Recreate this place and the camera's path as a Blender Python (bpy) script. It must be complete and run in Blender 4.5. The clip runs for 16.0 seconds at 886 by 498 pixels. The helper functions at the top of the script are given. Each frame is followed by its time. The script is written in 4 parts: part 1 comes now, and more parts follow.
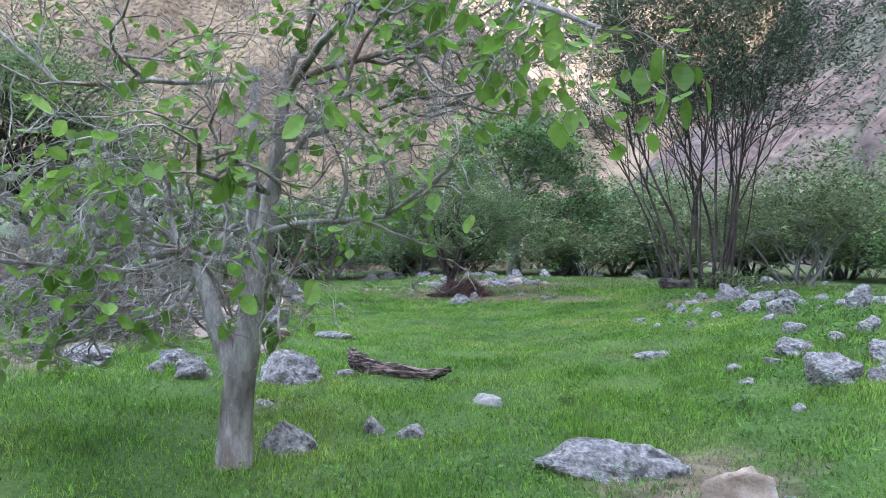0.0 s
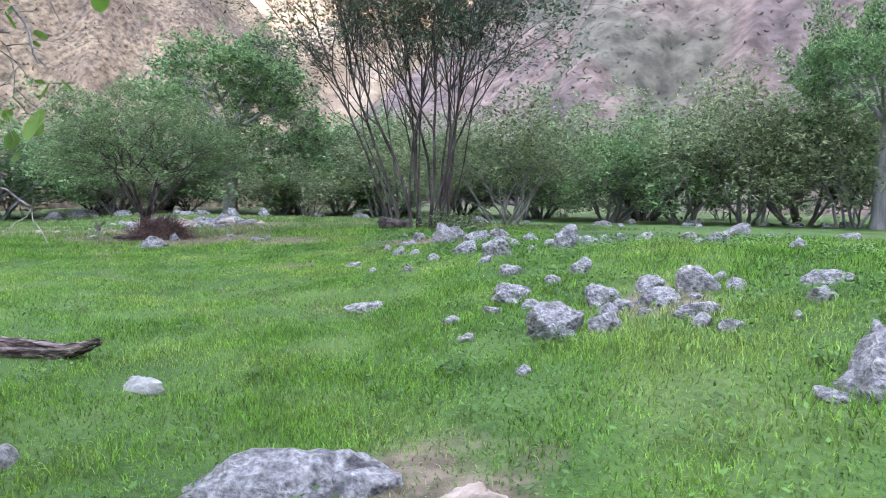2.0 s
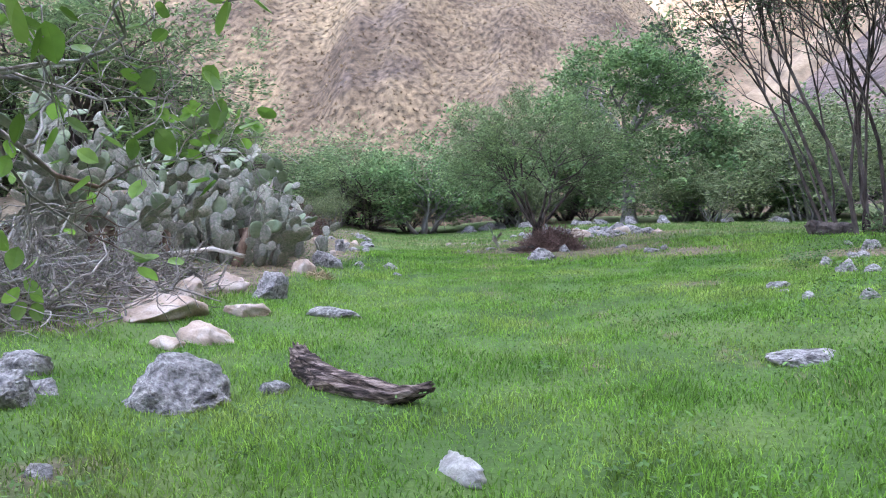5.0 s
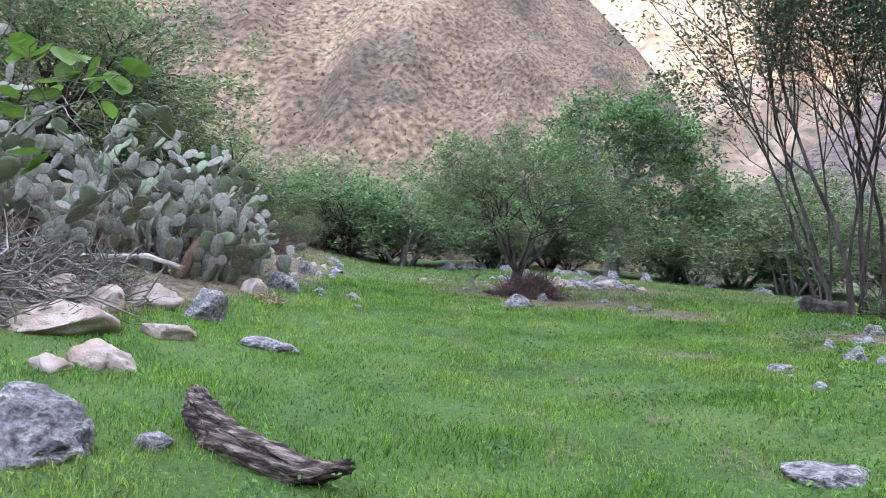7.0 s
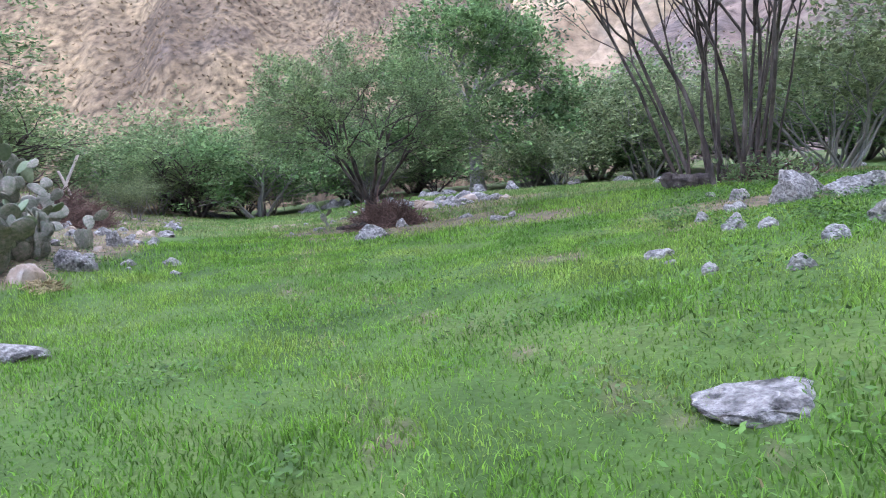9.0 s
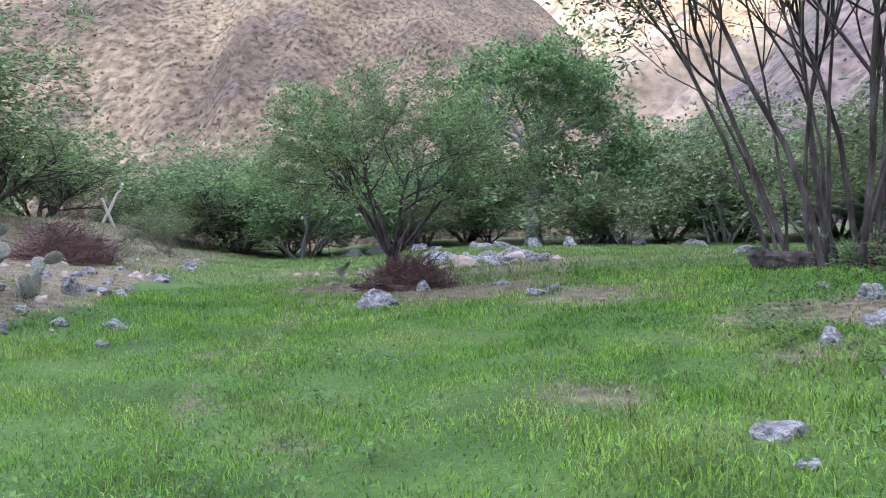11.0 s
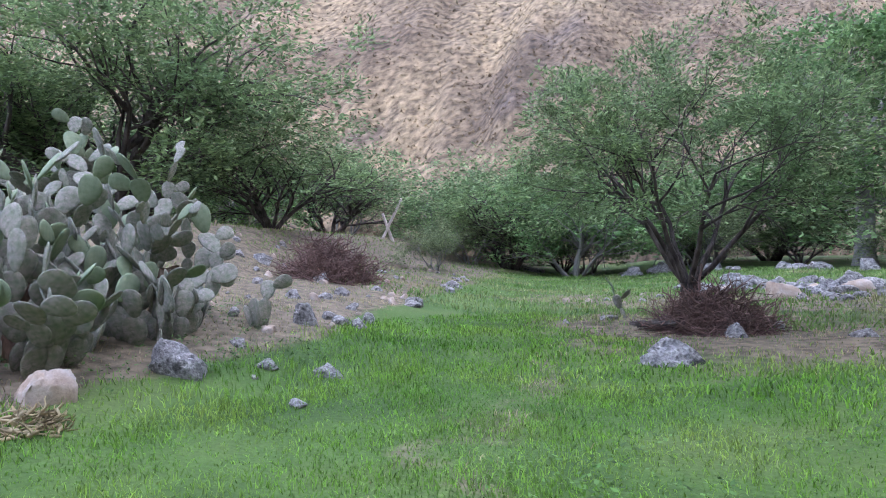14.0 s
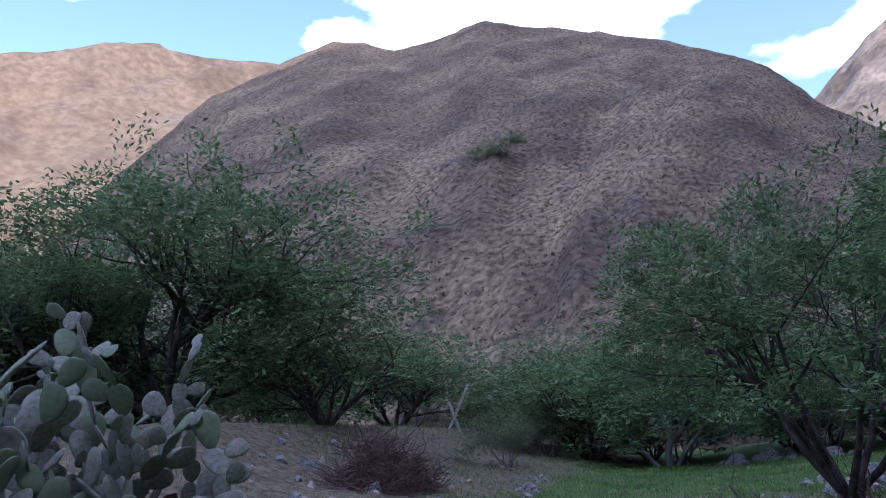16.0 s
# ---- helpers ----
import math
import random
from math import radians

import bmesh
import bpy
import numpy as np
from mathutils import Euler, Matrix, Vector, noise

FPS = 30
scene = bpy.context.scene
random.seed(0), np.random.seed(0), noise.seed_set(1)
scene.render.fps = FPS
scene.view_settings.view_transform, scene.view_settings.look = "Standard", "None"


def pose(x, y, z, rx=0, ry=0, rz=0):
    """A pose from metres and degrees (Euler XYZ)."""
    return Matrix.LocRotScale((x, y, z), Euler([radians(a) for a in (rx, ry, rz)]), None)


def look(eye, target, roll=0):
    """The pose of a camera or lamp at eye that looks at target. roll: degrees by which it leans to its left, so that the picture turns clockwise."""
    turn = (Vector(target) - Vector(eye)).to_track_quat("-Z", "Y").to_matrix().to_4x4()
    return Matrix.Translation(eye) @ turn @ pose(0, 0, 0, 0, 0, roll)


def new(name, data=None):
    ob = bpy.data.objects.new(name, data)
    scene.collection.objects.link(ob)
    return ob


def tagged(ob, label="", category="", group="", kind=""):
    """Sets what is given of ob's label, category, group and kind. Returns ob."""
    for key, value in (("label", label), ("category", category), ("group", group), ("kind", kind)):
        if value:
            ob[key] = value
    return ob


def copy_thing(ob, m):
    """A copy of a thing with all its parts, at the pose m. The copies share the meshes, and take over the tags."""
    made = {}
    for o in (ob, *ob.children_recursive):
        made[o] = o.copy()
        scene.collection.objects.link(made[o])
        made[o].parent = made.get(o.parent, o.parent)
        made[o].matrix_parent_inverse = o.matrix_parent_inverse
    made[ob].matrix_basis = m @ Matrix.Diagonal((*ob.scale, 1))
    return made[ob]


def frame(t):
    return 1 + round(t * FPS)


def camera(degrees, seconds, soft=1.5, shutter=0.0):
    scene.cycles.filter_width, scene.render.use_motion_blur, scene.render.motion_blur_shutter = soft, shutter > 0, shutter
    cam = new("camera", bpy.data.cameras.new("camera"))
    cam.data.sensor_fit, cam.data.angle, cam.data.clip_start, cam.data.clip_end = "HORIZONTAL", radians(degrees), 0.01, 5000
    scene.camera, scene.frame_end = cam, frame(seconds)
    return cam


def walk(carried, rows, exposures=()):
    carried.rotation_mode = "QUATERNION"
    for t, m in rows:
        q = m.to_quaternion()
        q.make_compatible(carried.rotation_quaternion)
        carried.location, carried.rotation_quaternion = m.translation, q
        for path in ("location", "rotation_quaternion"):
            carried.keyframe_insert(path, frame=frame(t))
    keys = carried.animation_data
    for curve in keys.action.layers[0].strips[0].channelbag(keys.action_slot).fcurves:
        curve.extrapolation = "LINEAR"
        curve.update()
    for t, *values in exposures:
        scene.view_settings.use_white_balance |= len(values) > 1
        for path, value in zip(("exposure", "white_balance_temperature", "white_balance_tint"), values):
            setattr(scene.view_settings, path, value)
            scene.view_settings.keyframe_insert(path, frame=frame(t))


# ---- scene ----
cam = camera(66, 16.0, soft=1.0)
PATH = [
    (0, (0.046, -0.08, 1.612), (-0.439, 1.86, 1.607), 0.1),
    (0.5, (-0.023, 0.3, 1.602), (-0.376, 2.267, 1.534), 0.7),
    (1, (-0.074, 0.686, 1.588), (-0.225, 2.677, 1.484), -0.1),
    (1.5, (0.083, 1.182, 1.555), (0.163, 3.175, 1.399), 0.4),
    (2, (0.245, 1.558, 1.555), (0.547, 3.527, 1.38), 1.1),
    (2.5, (0.268, 1.96, 1.537), (0.495, 3.94, 1.373), 0.8),
    (3, (0.279, 2.177, 1.533), (0.013, 4.153, 1.377), -1.1),
    (3.5, (0.138, 2.613, 1.495), (-0.534, 4.492, 1.348), -0.8),
    (4, (0.115, 2.913, 1.452), (-0.548, 4.796, 1.338), -0.4),
    (4.5, (0.194, 3.371, 1.459), (-0.557, 5.221, 1.34), -1.7),
    (4.7, (0.201, 3.501, 1.453), (-0.602, 5.326, 1.31), -2.5),
    (6.8, (-0.097, 4.649, 1.427), (-0.958, 6.455, 1.41), 1.0),
    (7, (-0.082, 4.758, 1.408), (-0.857, 6.601, 1.37), 4.4),
    (7.5, (-0.064, 4.997, 1.421), (-0.47, 6.948, 1.253), -2.3),
    (8, (-0.097, 5.206, 1.401), (-0.529, 7.139, 1.121), -4.6),
    (8.5, (-0.194, 5.681, 1.221), (-0.627, 7.616, 0.959), -5.1),
    (8.7, (-0.097, 6.005, 1.206), (-0.525, 7.942, 0.951), -5.2),
    (10.8, (0.01, 9.012, 1.381), (-0.579, 10.923, 1.336), -2.0),
    (11, (-0.043, 9.222, 1.356), (-0.644, 11.127, 1.264), -1.7),
    (11.5, (-0.095, 9.694, 1.43), (-0.555, 11.636, 1.293), 2.2),
    (12, (-0.202, 10.106, 1.5), (-0.504, 12.081, 1.418), 2.5),
    (12.5, (-0.452, 10.499, 1.453), (-0.969, 12.429, 1.358), 0.2),
    (13, (-0.787, 10.925, 1.422), (-1.678, 12.697, 1.162), -2.3),
    (13.5, (-1.001, 11.325, 1.455), (-2.179, 12.926, 1.229), -1.9),
    (14, (-1.305, 11.755, 1.425), (-2.599, 13.279, 1.396), -1.6),
    (14.5, (-1.578, 12.137, 1.407), (-2.896, 13.641, 1.389), -2.4),
    (15, (-1.904, 12.518, 1.541), (-3.307, 13.943, 1.516), -0.5),
    (15.5, (-2.238, 12.897, 1.622), (-3.649, 14.296, 1.848), -2.6),
    (16, (-2.478, 13.184, 1.66), (-3.853, 14.546, 2.165), -3.6),
]
walk(cam, [(t, look(eye, target, roll)) for t, eye, target, roll in PATH],
     [(0.0, 3.15, 6300, 18), (1.5, 3.38, 6500, 21), (3.0, 3.42, 6450, 23), (4.3, 3.38, 6450, 24), (7.5, 3.2, 6450, 24), (8.3, 3.32, 6450, 24), (11.0, 3.18, 6350, 24), (12.3, 3.04, 6300, 25), (13.3, 3.32, 6250, 25), (14.3, 3.06, 6250, 25), (15.0, 3.0, 6250, 25), (15.5, 2.75, 6100, 25), (16.0, 1.5, 5350, 30)])

# ---- world, sun ----
SUN_AZ, SUN_EL = radians(112), radians(25)
world = bpy.data.worlds.new("world")
scene.world = world
world.use_nodes = True
wn, wl = world.node_tree.nodes, world.node_tree.links
wn.clear()
sky = wn.new("ShaderNodeTexSky")
sky.sky_type, sky.sun_disc = "NISHITA", False
sky.sun_elevation, sky.sun_rotation = SUN_EL, SUN_AZ
wout, wbg = wn.new("ShaderNodeOutputWorld"), wn.new("ShaderNodeBackground")
wbg.inputs["Strength"].default_value = 0.15
wco, wmap, wnoise, wramp, wmix = (wn.new("ShaderNode" + k) for k in ("TexCoord", "Mapping", "TexNoise", "ValToRGB", "Mix"))
wmix.data_type = "RGBA"
wmap.inputs["Scale"].default_value = (2.2, 2.2, 5.0)
wmap.inputs["Rotation"].default_value = (0, 0, radians(25))
wmap.inputs["Location"].default_value = (0.35, 0.1, 0.2)
wnoise.inputs["Scale"].default_value, wnoise.inputs["Detail"].default_value = 1.6, 7.0
wramp.color_ramp.elements[0].position, wramp.color_ramp.elements[1].position = 0.53, 0.64
wmix.inputs["B"].default_value = (9.0, 9.2, 9.6, 1)
wl.new(wco.outputs["Generated"], wmap.inputs["Vector"])
wl.new(wmap.outputs["Vector"], wnoise.inputs["Vector"])
wl.new(wnoise.outputs["Fac"], wramp.inputs["Fac"])
wl.new(wramp.outputs["Color"], wmix.inputs["Factor"])
wl.new(sky.outputs["Color"], wmix.inputs["A"])
wl.new(wmix.outputs["Result"], wbg.inputs["Color"])
wl.new(wbg.outputs["Background"], wout.inputs["Surface"])
sun = new("sun", bpy.data.lights.new("sun", "SUN"))
sun.data.energy, sun.data.angle, sun.data.color = 2.0, radians(0.5), (1.0, 0.88, 0.72)
sun_dir = Vector((math.sin(SUN_AZ) * math.cos(SUN_EL), math.cos(SUN_AZ) * math.cos(SUN_EL), math.sin(SUN_EL)))
sun.matrix_world = look(sun_dir * 600, (0, 0, 0))


# ---- materials ----
def material(name, colours, scale=4.0, detail=8.0, rough=0.85, bump=0.3, fine=40.0, spread=0.15, island=0.0, stretch=(1, 1, 1),
             edges=(0.35, 0.65), trans=0.0, spots=None, relief=0.02, crisp=False, turn=0.0):
    """Noise of two sizes between the colours, with a fine bump; island: brightness that varies from piece to piece."""
    m = bpy.data.materials.new(name)
    m.use_nodes = True
    n, l = m.node_tree.nodes, m.node_tree.links
    b = n["Principled BSDF"]
    b.inputs["Roughness"].default_value = rough
    b.inputs["Specular IOR Level"].default_value = 0.25
    co, mp = n.new("ShaderNodeTexCoord"), n.new("ShaderNodeMapping")
    mp.inputs["Scale"].default_value = stretch
    mp.inputs["Rotation"].default_value = (0, 0, radians(turn))
    l.new(co.outputs["Object"], mp.inputs["Vector"])
    big, small = n.new("ShaderNodeTexNoise"), n.new("ShaderNodeTexNoise")
    big.inputs["Scale"].default_value, big.inputs["Detail"].default_value = scale, detail
    small.inputs["Scale"].default_value, small.inputs["Detail"].default_value = fine, 6.0
    ramp = n.new("ShaderNodeValToRGB")
    for _ in colours[2:]:
        ramp.color_ramp.elements.new(0.5)
    for i, (e, c) in enumerate(zip(ramp.color_ramp.elements, colours)):
        e.position = edges[0] + (edges[1] - edges[0]) * i / (len(colours) - 1)
        e.color = (*c, 1)
    l.new(mp.outputs["Vector"], big.inputs["Vector"])
    l.new(mp.outputs["Vector"], small.inputs["Vector"])
    l.new(big.outputs["Fac"], ramp.inputs["Fac"])
    out = ramp.outputs["Color"]
    if spots:
        vor, vr, mx = n.new("ShaderNodeTexNoise"), n.new("ShaderNodeValToRGB"), n.new("ShaderNodeMix")
        mx.data_type = "RGBA"
        vor.inputs["Scale"].default_value, vor.inputs["Detail"].default_value = spots[0], 10.0
        vr.color_ramp.elements[0].position, vr.color_ramp.elements[1].position = spots[1], spots[1] + 0.12
        l.new(mp.outputs["Vector"], vor.inputs["Vector"])
        l.new(vor.outputs["Fac"], vr.inputs["Fac"])
        l.new(vr.outputs["Color"], mx.inputs["Factor"])
        l.new(out, mx.inputs["A"])
        mx.inputs["B"].default_value = (*spots[2], 1)
        out = mx.outputs["Result"]
    hsv = n.new("ShaderNodeHueSaturation")
    val = n.new("ShaderNodeMapRange")
    val.inputs["To Min"].default_value, val.inputs["To Max"].default_value = 1 - spread * 2, 1 + spread * 2
    if crisp:
        val.inputs["From Min"].default_value, val.inputs["From Max"].default_value = 0.32, 0.68
    l.new(small.outputs["Fac"], val.inputs["Value"])
    res = val.outputs["Result"]
    if island:
        geo, isl, mul = n.new("ShaderNodeNewGeometry"), n.new("ShaderNodeMapRange"), n.new("ShaderNodeMath")
        isl.inputs["To Min"].default_value, isl.inputs["To Max"].default_value = 1 - island, 1 + island
        mul.operation = "MULTIPLY"
        l.new(geo.outputs["Random Per Island"], isl.inputs["Value"])
        l.new(isl.outputs["Result"], mul.inputs[0])
        l.new(res, mul.inputs[1])
        res = mul.outputs["Value"]
    l.new(res, hsv.inputs["Value"])
    l.new(out, hsv.inputs["Color"])
    l.new(hsv.outputs["Color"], b.inputs["Base Color"])
    if bump:
        bp = n.new("ShaderNodeBump")
        bp.inputs["Strength"].default_value, bp.inputs["Distance"].default_value = bump, relief
        l.new(small.outputs["Fac"], bp.inputs["Height"])
        l.new(bp.outputs["Normal"], b.inputs["Normal"])
    if trans:
        tr, mixs = n.new("ShaderNodeBsdfTranslucent"), n.new("ShaderNodeMixShader")
        mixs.inputs["Fac"].default_value = trans
        l.new(hsv.outputs["Color"], tr.inputs["Color"])
        l.new(b.outputs["BSDF"], mixs.inputs[1])
        l.new(tr.outputs["BSDF"], mixs.inputs[2])
        l.new(mixs.outputs["Shader"], n["Material Output"].inputs["Surface"])
    return m


M_GRASS = material("grass", [(0.085, 0.205, 0.026), (0.14, 0.285, 0.038), (0.225, 0.335, 0.068)], 0.5, 8, 0.6, 0, 3, 0.28, 0.6, trans=0.35)
M_GRASS_DARK = material("coarse_grass", [(0.07, 0.17, 0.024), (0.115, 0.235, 0.034), (0.17, 0.27, 0.058)], 0.5, 8, 0.6, 0, 3, 0.28, 0.6, trans=0.3)
M_WEED = material("weed_leaf", [(0.045, 0.11, 0.024), (0.085, 0.175, 0.04)], 1.5, 5, 0.6, 0, 20, 0.2, 0.5, trans=0.25)
M_GRASS_SHORT = material("short_grass", [(0.1, 0.2, 0.04), (0.15, 0.25, 0.07), (0.27, 0.28, 0.13)], 0.5, 6, 0.7, 0, 3, 0.2, 0.35, trans=0.3)
M_STRAW = material("straw", [(0.3, 0.24, 0.13), (0.4, 0.33, 0.2)], 2, 4, 0.8, 0, 8, 0.2, 0.4, trans=0.2)
M_ROCK = material("lichen_rock", [(0.15, 0.148, 0.145), (0.27, 0.265, 0.255), (0.4, 0.392, 0.375)], 6, 15, 0.92, 1.0, 32, 0.2, edges=(0.36, 0.64), spots=(5.5, 0.53, (0.075, 0.073, 0.071)), relief=0.06, crisp=True)
M_TAN = material("tan_rock", [(0.26, 0.2, 0.15), (0.36, 0.29, 0.23), (0.42, 0.37, 0.32)], 4, 10, 0.9, 0.6, 45, 0.15)
M_PALE = material("pale_bark", [(0.13, 0.115, 0.1), (0.27, 0.25, 0.23), (0.42, 0.4, 0.37)], 7, 12, 0.9, 0.9, 60, 0.25, stretch=(1, 1, 0.4), spots=(2.2, 0.56, (0.15, 0.095, 0.07)))
M_BARK = material("dark_bark", [(0.035, 0.028, 0.025), (0.075, 0.062, 0.055), (0.12, 0.105, 0.095)], 6, 10, 0.95, 0.9, 50, 0.25, stretch=(1, 1, 0.3))
M_GREYBARK = material("grey_bark", [(0.14, 0.14, 0.13), (0.24, 0.24, 0.22)], 3, 10, 0.95, 0.7, 40, 0.2, stretch=(1, 1, 0.3))
M_LOG = material("weathered_wood", [(0.02, 0.015, 0.013), (0.085, 0.064, 0.055), (0.25, 0.2, 0.175)], 26, 12, 0.95, 1.0, 70, 0.3, stretch=(0.18, 1, 1), edges=(0.4, 0.62))
M_TWIG = material("dry_twig", [(0.1, 0.06, 0.05), (0.175, 0.112, 0.092)], 3, 6, 0.9, 0, 20, 0.2, 0.4)
M_GREYTWIG = material("grey_twig", [(0.17, 0.16, 0.14), (0.28, 0.26, 0.23)], 3, 6, 0.9, 0, 20, 0.2, 0.35)
M_WOOD = material("bleached_wood", [(0.4, 0.37, 0.32), (0.55, 0.51, 0.46)], 5, 8, 0.85, 0.4, 40, 0.15)
M_BROAD = material("broad_leaf", [(0.1, 0.2, 0.03), (0.15, 0.28, 0.05), (0.2, 0.33, 0.07)], 1.5, 4, 0.5, 0, 30, 0.12, 0.3, trans=0.45)
M_FEATHER = material("feathery_leaf", [(0.12, 0.19, 0.085), (0.2, 0.29, 0.125)], 0.6, 5, 0.75, 0, 4, 0.2, 0.5, trans=0.4)
M_DUSK = material("dusky_leaf", [(0.07, 0.11, 0.07), (0.11, 0.16, 0.095)], 0.6, 5, 0.75, 0, 4, 0.2, 0.5, trans=0.3)
M_LUSH = material("lush_leaf", [(0.1, 0.19, 0.075), (0.17, 0.285, 0.11)], 0.5, 5, 0.7, 0, 4, 0.2, 0.5, trans=0.4)
M_SHRUB = material("olive_leaf", [(0.135, 0.18, 0.085), (0.21, 0.26, 0.13)], 0.5, 5, 0.75, 0, 4, 0.2, 0.5, trans=0.4)
M_PAD = material("cactus_pad", [(0.17, 0.205, 0.14), (0.25, 0.26, 0.205), (0.34, 0.315, 0.28)], 3.5, 10, 0.75, 0.6, 42, 0.22, spots=(11.0, 0.6, (0.17, 0.145, 0.115)), crisp=True)
M_STEM = material("woody_stem", [(0.07, 0.045, 0.033), (0.13, 0.085, 0.06), (0.2, 0.15, 0.11)], 9, 10, 0.95, 0.9, 50, 0.25, stretch=(1, 1, 0.4))
M_PADGREEN = material("young_cactus_pad", [(0.15, 0.205, 0.12), (0.215, 0.262, 0.165)], 3.5, 8, 0.7, 0.3, 35, 0.15)
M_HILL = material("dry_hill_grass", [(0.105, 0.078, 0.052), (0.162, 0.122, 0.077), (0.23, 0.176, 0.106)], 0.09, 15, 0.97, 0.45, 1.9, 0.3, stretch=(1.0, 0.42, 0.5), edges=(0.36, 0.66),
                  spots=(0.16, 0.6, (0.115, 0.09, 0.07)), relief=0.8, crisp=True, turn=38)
M_TUSSOCK = material("tussock", [(0.15, 0.112, 0.078), (0.225, 0.17, 0.106), (0.3, 0.23, 0.14)], 0.07, 15, 0.95, 0, 0.75, 0.2, 0.5, edges=(0.38, 0.66), trans=0.25)
M_SCRUB = material("scrub", [(0.125, 0.112, 0.08), (0.185, 0.16, 0.115)], 0.05, 6, 0.95, 0, 1.0, 0.2, 0.4)
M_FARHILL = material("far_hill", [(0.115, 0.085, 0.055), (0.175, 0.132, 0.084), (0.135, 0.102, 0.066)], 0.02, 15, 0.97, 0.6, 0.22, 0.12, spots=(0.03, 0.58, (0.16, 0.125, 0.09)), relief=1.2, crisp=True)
# far_hill tones lightened: strong sun on the gap slope put into the colour
M_GAP = material("sun_lightened_slope", [(0.17, 0.128, 0.085), (0.27, 0.208, 0.14), (0.34, 0.268, 0.185)], 0.02, 15, 0.97, 0.8, 0.2, 0.14, spots=(0.035, 0.6, (0.2, 0.16, 0.12)), relief=1.5, crisp=True)
M_PALESTONE = material("pale_stone", [(0.2, 0.2, 0.185), (0.29, 0.29, 0.27), (0.37, 0.365, 0.34)], 9, 10, 0.9, 0.5, 50, 0.15)
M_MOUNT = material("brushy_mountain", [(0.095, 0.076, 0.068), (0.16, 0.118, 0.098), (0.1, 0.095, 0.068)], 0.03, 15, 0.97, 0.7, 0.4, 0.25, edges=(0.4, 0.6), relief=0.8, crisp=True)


# ---- mesh helpers ----
def mesh_of(name, verts, faces, mat, smooth=False):
    me = bpy.data.meshes.new(name)
    me.from_pydata([tuple(v) for v in verts] if isinstance(verts, list) else verts.tolist(), [], faces if isinstance(faces, list) else faces.tolist())
    me.materials.append(mat)
    if smooth:
        me.polygons.foreach_set("use_smooth", [True] * len(me.polygons))
    return me


def part(name, me, parent=None, label="", m=None):
    ob = new(name, me)
    ob.parent = parent
    if m is not None:
        ob.matrix_basis = m
    if label:
        ob["label"] = label
    return ob


def sstep(a, b, v):
    u = np.clip((np.asarray(v, float) - a) / (b - a), 0, 1)
    return u * u * (3 - 2 * u)


def side(x, y):
    """Metres to the right of the valley's axis."""
    x, y = np.asarray(x, float), np.asarray(y, float)
    ax = np.where(y < 18, -5 * y / 18, -5 - (y - 18) * 0.55)
    return (x - ax) * np.where(y < 18, 0.963, 0.876)


def gz(x, y):
    """The height of the ground."""
    s, y = side(x, y), np.asarray(y, float)
    z = (0.95 - 0.55 * sstep(9, 17, y)) * sstep(1, 8, s) + 0.65 * sstep(1, 6.5, -s) - 0.028 * np.clip(y - 20, 0, 25)
    bank = sstep(6.0, 10.5, -s) * sstep(13, 20, y) * (1 - sstep(40, 55, y))
    z = z + 1.5 * bank * (1 - 0.5 * sstep(14, 30, -s))
    near = (1 - sstep(40, 70, np.abs(np.asarray(x, float)))) * (1 - sstep(40, 70, np.abs(y)))
    x = np.asarray(x, float)
    swell = 0.03 * np.sin(1.1 * x + 0.9 * np.sin(0.8 * y)) * np.sin(1.3 * y + 0.7 * np.sin(1.1 * x)) + 0.012 * np.sin(2.9 * x + 1) * np.sin(3.1 * y)
    return z + near * swell


def gzf(x, y):
    return float(gz(x, y))


TRACKS = ((1.3, 7.6, -0.9, 11.2, 0.24, 0.38), (-0.9, 11.2, -4.2, 15.5, 0.28, 0.38), (-4.2, 15.5, -7.5, 24.0, 0.5, 0.4), (-0.6, 8.5, -2.2, 11.5, 0.2, 0.36), (-2.2, 11.5, -5.0, 16.0, 0.22, 0.36))


def dryness(x, y):
    """1 on bare, stony ground and 0 in the meadow."""
    x, y = np.asarray(x, float), np.asarray(y, float)
    s = side(x, y)
    d = np.maximum(sstep(2.7, 3.9, -s) * sstep(6, 11, y), sstep(3.2, 4.2, -s) * sstep(2, 6, y) * 0.6)
    for cx, cy, r, a in ((-3.6, 21.3, 2.4, 0.85), (-5.6, 22.6, 2.2, 1.0), (0.6, 4.6, 1.0, 0.75), (3.1, 7.3, 0.8, 0.6), (-0.4, 13.7, 0.55, 0.7), (1.9, 16.6, 1.5, 0.9),
                         (-9.0, 27.5, 3.0, 0.7), (-4.5, 27.0, 4.0, 0.75), (1.1, 14.6, 1.0, 0.5), (1.6, 3.6, 0.7, 0.6), (-3.2, 5.9, 0.5, 0.5), (-1.0, 19.6, 1.6, 0.6)):
        d = np.maximum(d, a * np.exp(-(((x - cx) ** 2 + (y - cy) ** 2) / r ** 2)))
    for x0, y0, x1, y1, wide, a in TRACKS:
        u = np.clip(((x - x0) * (x1 - x0) + (y - y0) * (y1 - y0)) / ((x1 - x0) ** 2 + (y1 - y0) ** 2), 0, 1)
        d = np.maximum(d, a * np.exp(-((x - x0 - u * (x1 - x0)) ** 2 + (y - y0 - u * (y1 - y0)) ** 2) / wide ** 2))
    return np.maximum(d, 0.35 * sstep(30, 60, y))


